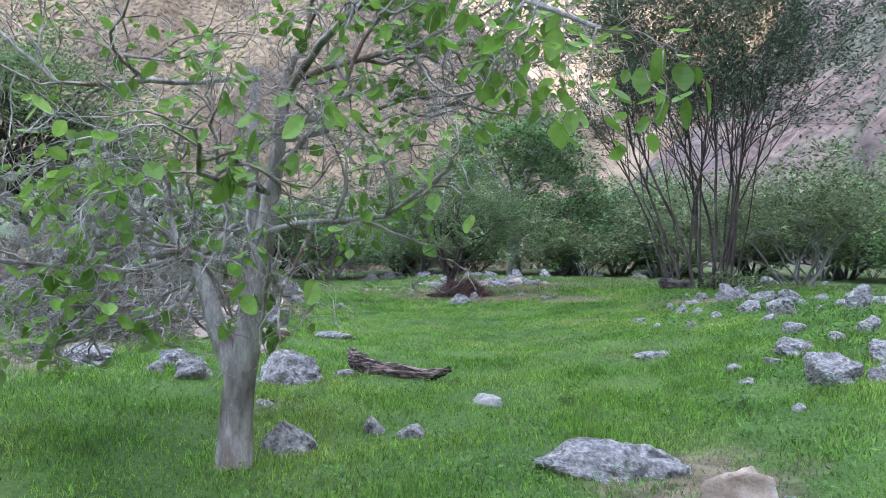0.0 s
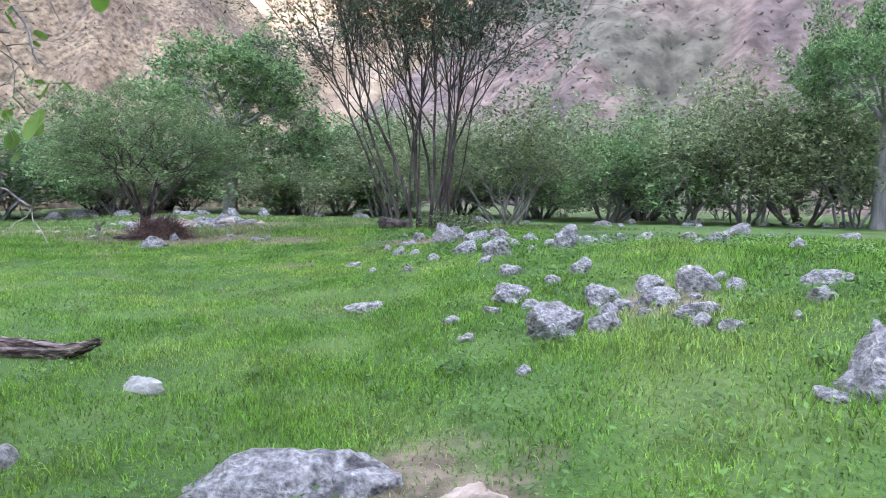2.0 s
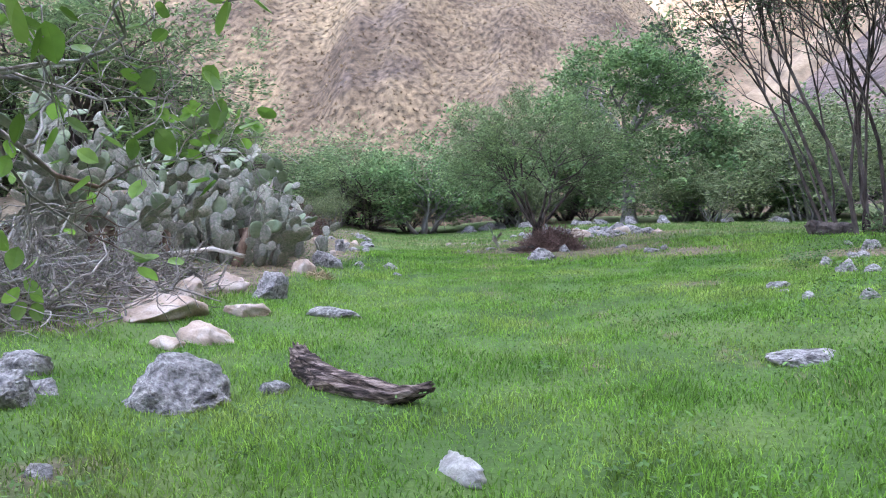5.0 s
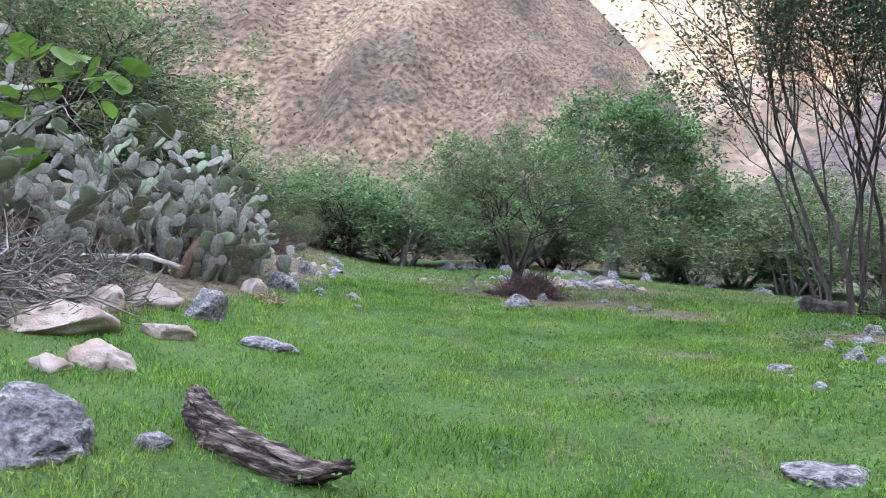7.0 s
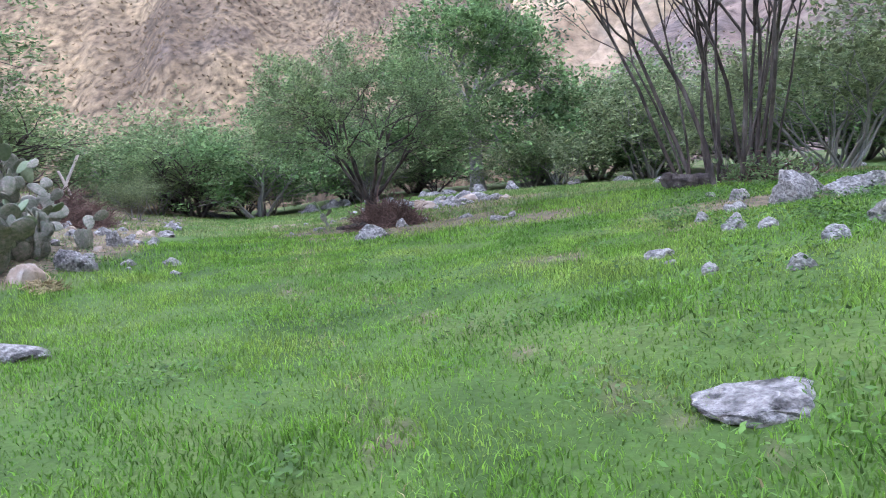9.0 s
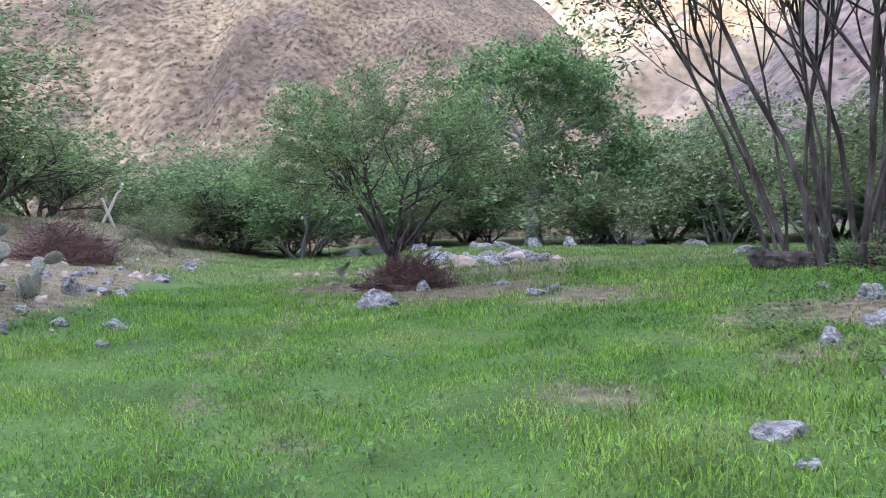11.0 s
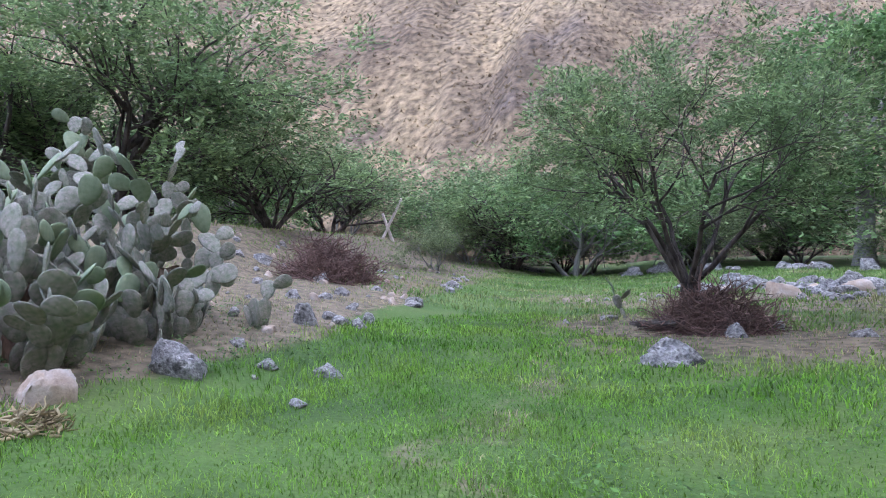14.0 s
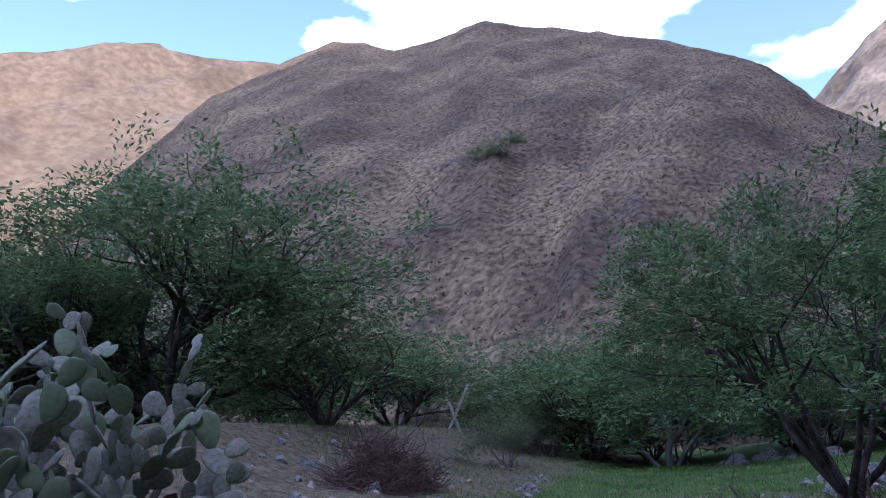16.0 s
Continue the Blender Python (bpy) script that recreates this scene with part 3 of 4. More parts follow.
# the thorn tree in the middle, with a spreading crown
put(tree("thorn_tree", "spreading thorn tree with feathery green crown", 21,
         [((0.1 * math.cos(a), 0.1 * math.sin(a), 0.75), (math.cos(a) * k, math.sin(a) * k, 1), 2.3, 0.055) for a, k in ((0.1, 0.85), (0.9, 0.6), (2.2, 0.9), (3.1, 1.05), (3.7, 0.6), (4.3, 0.45), (5.3, 0.85))],
         [(6, 0.75, 0.68, 0.1, 0.0, 0.4), (5, 0.7, 0.58, 0.16, 0.02), (5, 0.7, 0.55, 0.2, 0.0), (0, 0, 0, 0.22, 0.0)], M_BARK,
         dict(per=15, size=0.086, mat=M_FEATHER, slim=0.38, scatter=0.08, flat=0.15), low=1.7,
         boles=[[((x0, y0, -0.2), 0.1), ((x0 * 0.7, y0 * 0.7, 0.35), 0.075), ((x1, y1, 0.8), 0.062)] for x0, y0, x1, y1 in ((-0.16, 0, -0.08, 0.05), (0.12, 0.06, 0.1, 0.05), (0.02, -0.14, 0.03, -0.06))]), -5.3, 22.4, 0, 0.93, 0, 1.0)
# the tall grey-trunked tree of the wood
TALL = tree("tall_tree", "tall grey-trunked tree with a broad domed crown", 31,
            [((0, 0, 5.0), (math.cos(a) * k, math.sin(a) * k, 0.8), 3.6, 0.19) for a, k in ((0.2, 0.9), (1.3, 0.8), (2.3, 0.9), (3.4, 0.9), (4.4, 0.7), (5.5, 0.9), (0.9, 0.2))],
            [(6, 0.75, 0.62, 0.1, 0.0), (5, 0.7, 0.6, 0.16, 0.0), (4, 0.8, 0.55, 0.2, -0.02), (0, 0, 0, 0.25, 0.0)], M_GREYBARK,
            dict(per=8, size=0.25, mat=M_LUSH, slim=0.5, scatter=0.22), trunk_label="smooth grey trunk", thin=0.02, low=4.6,
            boles=[[((0, 0, -0.4), 0.75), ((0, 0, 0.5), 0.5), ((0.05, 0, 3.0), 0.42), ((0, 0, 5.2), 0.32)]])
put(TALL, -6.7, 47.5, 0, 1.04, 0, 1.05)
# trees of the wood
WOOD = "trees of the wood"
ROUND = tree("round_tree", "low round-crowned tree with a pale leaning trunk", 41, [((0, 0, -0.2), (0.25, 0, 1), 1.9, 0.16)] + fan(6, 6, 0.95, 2.7, 0.09, 0.3),
             [(6, 0.75, 0.68, 0.14, 0.0, 0.3), (5, 0.7, 0.6, 0.18, -0.01), (4, 0.8, 0.55, 0.2, 0.0), (0, 0, 0, 0.25, 0.0)], M_GREYBARK,
             dict(per=4, size=0.175, mat=M_LUSH, slim=0.5, scatter=0.15), WOOD, thin=0.02, low=0.55)
put(ROUND, -18.3, 42.0, 120, 1.35, 0, 1.15)
DARK = tree("dark_thorn_tree", "dark dense thorn tree with spreading feathery crown", 51, fan(9, 7, 0.85, 3.4, 0.12, 0.3),
            [(7, 0.7, 0.66, 0.12, -0.02, 0.22), (5, 0.7, 0.6, 0.18, -0.02), (4, 0.8, 0.55, 0.2, 0.0), (0, 0, 0, 0.25, 0.0)], M_BARK,
            dict(per=4, size=0.17, mat=M_FEATHER, slim=0.42, scatter=0.13, flat=0.15), WOOD, thin=0.02, low=0.5)
put(DARK, -22.5, 42.5, 0, 1.15, 0, 1.3)
BANKTREE = tree("dark_thorn_tree", "dense dark thorn tree standing behind the cacti on the bank", 52, fan(9, 8, 0.85, 3.4, 0.12, 0.3),
                [(7, 0.7, 0.66, 0.12, -0.02, 0.22), (5, 0.7, 0.6, 0.18, -0.02), (4, 0.8, 0.55, 0.2, 0.0), (0, 0, 0, 0.25, 0.0)], M_BARK,
                dict(per=14, size=0.125, mat=M_FEATHER, slim=0.4, scatter=0.15, flat=0.15), WOOD, thin=0.014)
put(BANKTREE, -25.0, 22.8, 40, 1.6, 0, 1.2)
OLIVE = tree("olive_shrub", "pale olive bush with thin upright stems", 61, fan(12, 9, 0.6, 2.4, 0.05, 0.5),
             [(5, 0.6, 0.6, 0.14, 0.03), (5, 0.6, 0.6, 0.18, 0.0), (4, 0.8, 0.5, 0.2, 0.0), (0, 0, 0, 0.25, 0.0)], M_GREYBARK,
             dict(per=4, size=0.15, mat=M_SHRUB, slim=0.42, scatter=0.17), WOOD, thin=0.01)
put(OLIVE, 6.5, 27.0, 0, 1.05, 0, 1.25)
edge = random.Random(15)
for ob, x, y, turn, size, stretch in ((BANKTREE, -29.5, 19.0, 140, 1.3, 1.2), (BANKTREE, -33.0, 17.0, 300, 1.5, 1.2), (DARK, -21.0, 25.8, 240, 0.75, 1.35), (ROUND, -32, 32, 10, 0.9, 1.2), (DARK, -32, 38, 80, 1.1, 1.3),
                                      (ROUND, -30, 46, 60, 1.2, 1.2), (DARK, -26.5, 47, 200, 1.3, 1.3), (ROUND, -14.5, 50, 200, 1.45, 1.3), (DARK, -12.0, 53, 20, 1.3, 1.4),
                                      (ROUND, -3.5, 49, 300, 1.6, 1.2), (ROUND, 0.5, 51, 30, 1.7, 1.1), (DARK, 4.5, 52, 100, 1.3, 1.3), (OLIVE, 3.2, 45, 100, 1.4, 1.3), (DARK, 9, 50, 170, 1.3, 1.3),
                                      (OLIVE, 10.5, 40, 250, 1.2, 1.4), (ROUND, 13.5, 46, 230, 1.4, 1.2), (ROUND, 14.5, 36, 330, 1.25, 1.1), (OLIVE, 18, 35, 20, 1.5, 1.2), (OLIVE, 21, 34, 220, 1.6, 1.1),
                                      (ROUND, 24, 34, 120, 1.6, 1.0), (OLIVE, 24, 30, 60, 1.4, 1.2), (TALL, 23.0, 27.5, 80, 0.9, 0.75), (ROUND, 30, 33, 20, 1.5, 1.1), (DARK, 35, 38, 0, 1.5, 1.2), (DARK, 20, 44, 44, 1.5, 1.3),
                                      (OLIVE, -38, 44, 90, 1.3, 1.3), (DARK, -38, 34, 160, 1.3, 1.2), (DARK, -37, 27, 10, 1.4, 1.2), (OLIVE, -19.5, 45.5, 70, 0.8, 1.3), (DARK, -31, 12, 100, 1.2, 1.2),
                                      (OLIVE, -3.4, 45.0, 20, 0.75, 1.3), (OLIVE, -1.5, 44, 140, 0.7, 1.4), (OLIVE, -13.2, 45, 300, 0.8, 1.3), (OLIVE, 7, 45, 0, 0.9, 1.3), *[(edge.choice((OLIVE, OLIVE, DARK, ROUND)), -34 + 3.1 * k + edge.uniform(-1, 1), 48 - 0.06 * k + edge.uniform(-2, 2), edge.uniform(0, 360), edge.uniform(0.45, 0.8), 1.5) for k in range(0, 23, 2)],
                                      (OLIVE, -23.5, 40.0, 0, 0.7, 1.3), (OLIVE, -18.5, 31.5, 90, 0.4, 1.2)):
    again(ob, x, y, turn, size, stretch)

for x, y, z, size in ((-65.7, 86.6, 39.8, 0.7), (-61.5, 87.5, 41.0, 0.5)):
    far_bush = copy_thing(OLIVE, Matrix.Identity(4))
    far_bush.matrix_basis = pose(x, y, z, 0, 0, 40 * size) @ Matrix.Diagonal((size * 1.4, size * 1.4, size, 1))

# ---- near tree ----
def near_tree():
    rng = random.Random(78)
    root = tagged(new("tree"), "pale grey forked tree with twisting branches and few broad leaves", "tree")
    lines, tips = [], []
    spec = [(8, 0.75, 0.6, 0.2, 0.0, 0.2, 10), (6, 0.85, 0.6, 0.3, -0.015, 0.2, 9), (5, 0.85, 0.6, 0.36, -0.025, 0.2, 8), (0, 0, 0, 0.42, -0.03, 0.2, 7)]
    stem = [((0, 0, -0.2), 0.19), ((0.0, 0, 0.05), 0.14), ((0.02, 0, 0.4), 0.12), ((0.06, 0, 0.78), 0.12)]
    lines.append([(Vector(p), r) for p, r in stem])
    for pts in ([((0.06, 0, 0.6), 0.1), ((0.12, 0.03, 1.1), 0.1), ((0.2, 0.05, 1.6), 0.08), ((0.28, 0.1, 2.2), 0.06), ((0.38, 0.1, 2.9), 0.035)],
                [((0.05, 0, 0.6), 0.085), ((-0.16, 0.03, 1.0), 0.075), ((-0.28, 0.05, 1.35), 0.06), ((-0.42, 0.0, 1.6), 0.045)],
                [((0.12, 0.03, 1.1), 0.055), ((0.1, 0.1, 1.7), 0.05), ((0.04, 0.2, 2.4), 0.042), ((0.0, 0.3, 3.0), 0.03)]):
        lines.append([(Vector(p), r) for p, r in pts])
    limbs = [((0.28, 0.1, 2.2), (0.9, -0.1, 0.25), 1.7), ((0.2, 0.05, 1.7), (0.75, -0.55, 0.3), 1.9), ((0.3, 0.1, 2.4), (0.8, 0.5, 0.1), 1.9), ((0.38, 0.1, 2.8), (0.9, -0.4, 0.0), 2.0),
             ((-0.4, 0, 1.55), (-1, -0.2, 0.15), 1.7), ((-0.3, 0.03, 1.4), (-0.6, 0.7, 0.25), 1.5), ((0.1, 0.1, 1.8), (-0.9, -0.35, 0.4), 1.8), ((0.05, 0.2, 2.3), (-0.8, 0.3, 0.3), 1.8),
             ((0.0, 0.3, 2.9), (-0.7, -0.6, 0.1), 2.0), ((0.16, 0.05, 1.35), (-0.75, -0.1, 0.55), 1.2), ((0.38, 0.1, 2.9), (0.3, 0.6, 0.6), 1.5), ((-0.41, 0, 1.58), (-0.7, -0.8, 0.2), 1.5),
             ((0.25, 0.1, 2.0), (0.35, -0.9, 0.35), 1.6), ((0.3, 0.1, 2.5), (0.95, 0.1, 0.1), 2.2)]
    for p, d, ln in limbs:
        grow(rng, lines, tips, Vector(p), Vector(d).normalized(), ln, 0.026, 0, spec)
    def clear(p):
        return p.z > 2.6 or (math.hypot(p.x, p.y) < 0.35) or (p.z > 0.75 and p.x < 1.85 and (p.y < 0.1 or p.x < 0.8) and (p.x < 0.5 or p.z > 1.0))
    cut = []
    for line in lines:
        good = []
        for q in line:
            if not clear(q[0]):
                break
            good.append(q)
        if len(good) > 1:
            cut.append(good)
    keep = [t for t in tips if clear(t[0])]
    # thin leafy branches that droop over the meadow, and a long one over the way
    loose, hung = [], []
    sparse = [(4, 0.7, 0.5, 0.24, -0.06, 0.25, 9), (3, 0.8, 0.6, 0.32, -0.08, 0.3, 8), (0, 0, 0, 0.36, -0.1, 0.2, 7)]
    for p, d, ln in (((0.3, 0.1, 2.3), (0.6, 0.75, 0.15), 1.15), ((0.33, 0.1, 2.5), (0.75, 0.5, 0.1), 1.3), ((0.22, 0.05, 1.8), (0.55, 0.8, 0.2), 1.0), ((0.36, 0.1, 2.7), (0.4, 0.9, 0.1), 1.2)):
        grow(rng, loose, hung, Vector(p), Vector(d).normalized(), ln, 0.014, 0, sparse)
    bough = [((0.38, 0.1, 2.75), 0.03), ((0.8, -0.25, 2.98), 0.026), ((1.3, -0.75, 3.05), 0.022), ((1.85, -1.25, 2.9), 0.017), ((2.35, -1.7, 2.62), 0.012), ((2.65, -1.95, 2.4), 0.008)]
    loose.append([(Vector(p), r) for p, r in bough])
    for p, r in bough[2:]:
        for d in ((0.6, 0.3, -0.25), (0.5, -0.6, -0.2), (-0.2, -0.5, -0.3)):
            grow(rng, loose, hung, Vector(p), Vector(d).normalized(), 0.4, r * 0.6, 1, sparse)
    cut += [[q for q in line if q[0].z > 1.3 or q[0].x < 1.2] for line in loose]
    cut = [line for line in cut if len(line) > 1]
    v, f = tubes(cut, 8)
    part("trunk", mesh_of("trunk", v, f, M_PALE, True), root, "smooth pale grey forked trunk")
    some = [t for t in keep if noise.noise(t[0] * 2.3) > 0.1]
    part("crown", leaf_mesh(rng, some, per=1, size=0.105, mat=M_BROAD, slim=0.85, scatter=0.03, broad=True, keep=0.33), root, "broad light green leaves")
    part("drooping_leaves", leaf_mesh(rng, hung, per=1, size=0.078, mat=M_BROAD, slim=0.85, scatter=0.02, broad=True, keep=0.45), root, "broad light green leaves on drooping twigs")
    put(root, -2.65, 4.4)


near_tree()


# ---- cacti ----
def pad_mesh(name, mat):
    bm = bmesh.new()
    bmesh.ops.create_uvsphere(bm, u_segments=12, v_segments=8, radius=1.0)
    for v in bm.verts:
        x, y, z = v.co
        v.co = Vector((x * (0.62 + 0.16 * z), y * 0.11, (z + 1) * 0.9))
    me = bpy.data.meshes.new(name)
    bm.to_mesh(me)
    bm.free()
    me.materials.append(mat)
    me.polygons.foreach_set("use_smooth", [True] * len(me.polygons))
    return me


PAD, PAD_YOUNG = pad_mesh("pad", M_PAD), pad_mesh("young_pad", M_PADGREEN)


def cactus(label, x, y, count, wide, height, seed, size=0.19):
    """A prickly pear: pads that sprout from the rims of older pads."""
    rng = random.Random(seed)
    root = tagged(new("prickly_pear_cactus"), label, "cactus", "prickly pears")
    root.matrix_basis = pose(x, y, gzf(x, y))
    made = 0
    while made < count:
        a, q = rng.uniform(0, 6.28), math.sqrt(rng.random())
        r = wide * q
        p = Vector((math.cos(a) * r, math.sin(a) * r, 0))
        p.z = gzf(x + p.x, y + p.y) - gzf(x, y) - 0.04
        d = Vector((math.cos(a) * 0.45 * q, math.sin(a) * 0.45 * q, 1)).normalized()
        goal = height * (1 - 0.55 * q * q) * rng.uniform(0.25, 1.0)
        gen = 0
        while p.z < goal and made < count:
            s = size * rng.uniform(0.75, 1.2)
            turn = rng.uniform(0, math.pi)
            u = Vector((math.cos(turn), math.sin(turn), 0))
            u = (u - d * u.dot(d)).normalized()
            sprout = [(p, d, u, s)]
            if gen and rng.random() < 0.75:
                e = (d * 0.5 + u * rng.choice((-1, 1)) + Vector((rng.gauss(0, 0.3), rng.gauss(0, 0.3), 0.2))).normalized()
                w = (u - e * u.dot(e)).normalized()
                sprout.append((p + d * s * 0.9 + e * s * 0.5, e, w, s * rng.uniform(0.7, 1.0)))
            for q0, d0, u0, s0 in sprout:
                m = Matrix((u0, d0.cross(u0), d0)).transposed().to_4x4()
                m.translation = q0
                part("pad", PAD_YOUNG if p.z > goal * 0.75 and rng.random() < 0.45 else PAD, root, "", m @ Matrix.Diagonal((s0, s0 * 1.1, s0, 1)))
                made += 1
            p = p + d * s * 1.68 + u * rng.uniform(-0.25, 0.25) * s
            d = (d + Vector((rng.gauss(0, 0.3), rng.gauss(0, 0.3), 0.12))).normalized()
            gen += 1
    for k in range(7 if count > 150 else 0):
        a, r = rng.uniform(0, 6.28), wide * rng.uniform(0.3, 0.95)
        p = Vector((math.cos(a) * r, math.sin(a) * r, 0))
        p.z = gzf(x + p.x, y + p.y) - gzf(x, y) - 0.06
        b = rng.uniform(0, 6.28)
        lean = Vector((math.cos(b), math.sin(b), 0)) * rng.uniform(0.1, 0.45)
        v, f = tubes([[(p, 0.11), (p + lean * 0.4 + Vector((0, 0, 0.3)), 0.095), (p + lean + Vector((0, 0, 0.7)), 0.07)]], 9)
        part("stem", mesh_of("stem", v, f, M_STEM, True), root, "brown woody stem")
    return root


cactus("large dense prickly pear cactus with grey-green pads", -10.0, 15.5, 260, 1.2, 2.5, 4)
cactus("tall sprawling prickly pear cactus on the bank", -9.5, 12.6, 300, 1.3, 2.7, 5)
cactus("sprawling prickly pear cactus behind the dry bush", -9.1, 10.5, 300, 1.1, 3.9, 6)
cactus("prickly pear cactus with pale scarred pads", -8.7, 13.8, 200, 0.9, 1.4, 8)
cactus("low spreading prickly pear with purple-tinged pads", -8.9, 15.4, 90, 0.55, 0.9, 12)
cactus("prickly pear cactus far back on the bank", -11.5, 13.5, 200, 1.4, 2.6, 14)
cactus("small young prickly pear with few pads", -8.75, 16.85, 6, 0.12, 0.95, 9, 0.2)
cactus("small prickly pear beside the thorn tree", -6.6, 23.0, 5, 0.1, 0.8, 10, 0.15)


# ---- brush and dead wood ----
def brush(name, label, x, y, wide, high, count, mat, seed, leaf=None, wander=0.22):
    rng = random.Random(seed)
    lines, tips = [], []
    for _ in range(count):
        a, r = rng.uniform(0, 6.28), wide * math.sqrt(rng.random())
        p = Vector((math.cos(a) * r, math.sin(a) * r, 0))
        p.z = gzf(x + p.x, y + p.y) - gzf(x, y) + rng.random() * high * 0.75 * (1 - (r / wide) ** 2)
        b = rng.uniform(0, 6.28)
        d = Vector((math.cos(b), math.sin(b), rng.uniform(-0.15, 0.6))).normalized()
        n, ln = 5, wide * rng.uniform(0.35, 0.8)
        line = [(p.copy(), 0.0095 * rng.uniform(0.5, 1.4))]
        for i in range(n):
            d = (d + Vector((rng.gauss(0, wander), rng.gauss(0, wander), rng.gauss(0, wander)))).normalized()
            p = p + d * ln / n
            p.z = min(max(p.z, gzf(x + p.x, y + p.y) - gzf(x, y) + 0.01), high * (1.15 - 0.8 * (Vector((p.x, p.y, 0)).length / (wide * 1.5)) ** 2))
            line.append((p.copy(), line[0][1] * (1 - 0.15 * i)))
            tips.append((p.copy(), d.copy()))
        lines.append(line)
    root = tagged(new(name), label, "brush")
    lines.sort(key=lambda line: -line[0][1])
    for line in lines[:30]:
        v, f = tubes([[(q, r * 1.5) for q, r in line]], 5)
        part("branch", mesh_of("branch", v, f, mat, True), root)
    v, f = tubes(lines[30:], 4)
    part("brushwood", mesh_of("brushwood", v, f, mat, True), root)
    if leaf:
        part("foliage", leaf_mesh(rng, tips, **leaf), root)
    return put(root, x, y)


brush("brush_pile", "heap of cut reddish-brown twigs round the thorn tree", -4.8, 22.0, 0.78, 0.85, 1400, M_TWIG, 1, wander=0.36)
brush("brush_pile", "heap of cut purplish dry branches on the bank", -13.9, 22.4, 1.05, 1.35, 1400, M_TWIG, 2, wander=0.36)
DRYLEAF = dict(per=1, size=0.05, mat=M_SHRUB, slim=0.5, scatter=0.05, keep=0.5)
for i, (x, y, w, h) in enumerate(((-7.4, 9.0, 1.3, 0.9), (-8.6, 8.0, 1.4, 1.1), (-7.5, 10.6, 0.9, 0.8), (-6.9, 8.0, 0.8, 0.7), (-9.8, 8.9, 1.4, 1.3))):
    brush("dry_bush", "tangled grey dry bush at the foot of the cacti", x, y, w, h, 520, M_GREYTWIG, 20 + i, DRYLEAF, 0.3)
brush("dry_bush", "low green and brown bush under the many-stemmed tree", 3.4, 20.9, 0.75, 0.6, 200, M_TWIG, 31, dict(per=2, size=0.12, mat=M_FEATHER, slim=0.4, scatter=0.1))


def log(name, label, pts, mat, seed, cat="log"):
    """A gnarled piece of trunk along the points, with ridges and broken ends."""
    rng = random.Random(seed)
    verts, faces, k = [], [], 36
    line = []
    for (a, ra), (b, rb) in zip(pts, pts[1:]):
        for i in range(12):
            line.append((Vector(a).lerp(Vector(b), i / 12), ra + (rb - ra) * i / 12))
    line.append((Vector(pts[-1][0]), pts[-1][1]))
    for i, (p, r) in enumerate(line):
        d = (line[min(i + 1, len(line) - 1)][0] - line[max(i - 1, 0)][0]).normalized()
        u = d.cross(Vector((0, 0, 1))).normalized()
        w = u.cross(d)
        for s in range(k):
            a = 2 * math.pi * s / k
            rr = r * (1 + 0.45 * noise.noise(Vector((math.cos(a) * 2.4, math.sin(a) * 2.4, i * 0.1 + seed))) + 0.35 * noise.noise(Vector((math.cos(a) * 7, math.sin(a) * 7, i * 0.22 + seed))))
            end = d * (rng.uniform(-0.05, 0.05) if i in (0, len(line) - 1) else 0)
            verts.append(p + (u * math.cos(a) + w * math.sin(a)) * rr + end)
    for i in range(len(line) - 1):
        for s in range(k):
            a, b = i * k + s, i * k + (s + 1) % k
            faces.append((a, b, b + k, a + k))
    faces += [tuple(range(k))[::-1], tuple(range(len(verts) - k, len(verts)))]
    return tagged(new(name, mesh_of(name, verts, faces, mat, True)), label, cat)


log("fallen_log", "weathered dark fallen log with split bark in the grass", [((-3.3, 8.34, 0.24), 0.065), ((-3.19, 8.27, 0.12), 0.1), ((-2.9, 8.14, 0.06), 0.108), ((-2.45, 8.0, 0.04), 0.096), ((-2.15, 7.92, 0.05), 0.075), ((-1.89, 7.94, 0.13), 0.035)], M_LOG, 3)
log("fallen_log", "dark charred log lying at the foot of the stems", [((1.4, 21.2, gzf(1.4, 21.2) + 0.3), 0.1), ((1.55, 21.2, gzf(1.55, 21.2) + 0.17), 0.17), ((1.9, 21.15, gzf(1.9, 21.15) + 0.14), 0.16), ((2.3, 21.1, gzf(2.3, 21.1) + 0.12), 0.13)], M_BARK, 6)
log("fallen_log", "dark log among the stems of the tree", [((3.0, 20.9, gzf(3.0, 20.9) + 0.12), 0.14), ((3.9, 21.2, gzf(3.9, 21.2) + 0.16), 0.13), ((4.1, 21.25, gzf(4.1, 21.25) + 0.3), 0.08)], M_BARK, 7)
for x0, y0, x1, y1, i in ((-5.95, 21.75, -5.1, 21.35, 0), (-5.75, 21.55, -5.35, 21.9, 1)):
    log("dead_branch", "dark dead branch at the edge of the brush pile", [((x0, y0, gzf(x0, y0) + 0.09), 0.035), (((x0 + x1) / 2, (y0 + y1) / 2 - 0.05, gzf(x1, y1) + 0.1), 0.05), ((x1, y1, gzf(x1, y1) + 0.16), 0.045)], M_BARK, 31 + i, "branch")
log("dead_branch", "pale bleached dead branch on the stones", [((-8.2, 10.9, 0.75), 0.04), ((-7.6, 11.3, 0.8), 0.035), ((-7.1, 11.5, 0.85), 0.03), ((-6.8, 11.8, 0.72), 0.025)], M_WOOD, 21, "branch")
brush("dry_tuft", "round tuft of dead straw at the meadow's edge", -6.6, 13.5, 0.22, 0.2, 160, M_STRAW, 41)
rock(-1.27, 6.9, 0.42, 0.13, M_PALESTONE, "narrow pale slab lying in the grass", 0.42, -32)
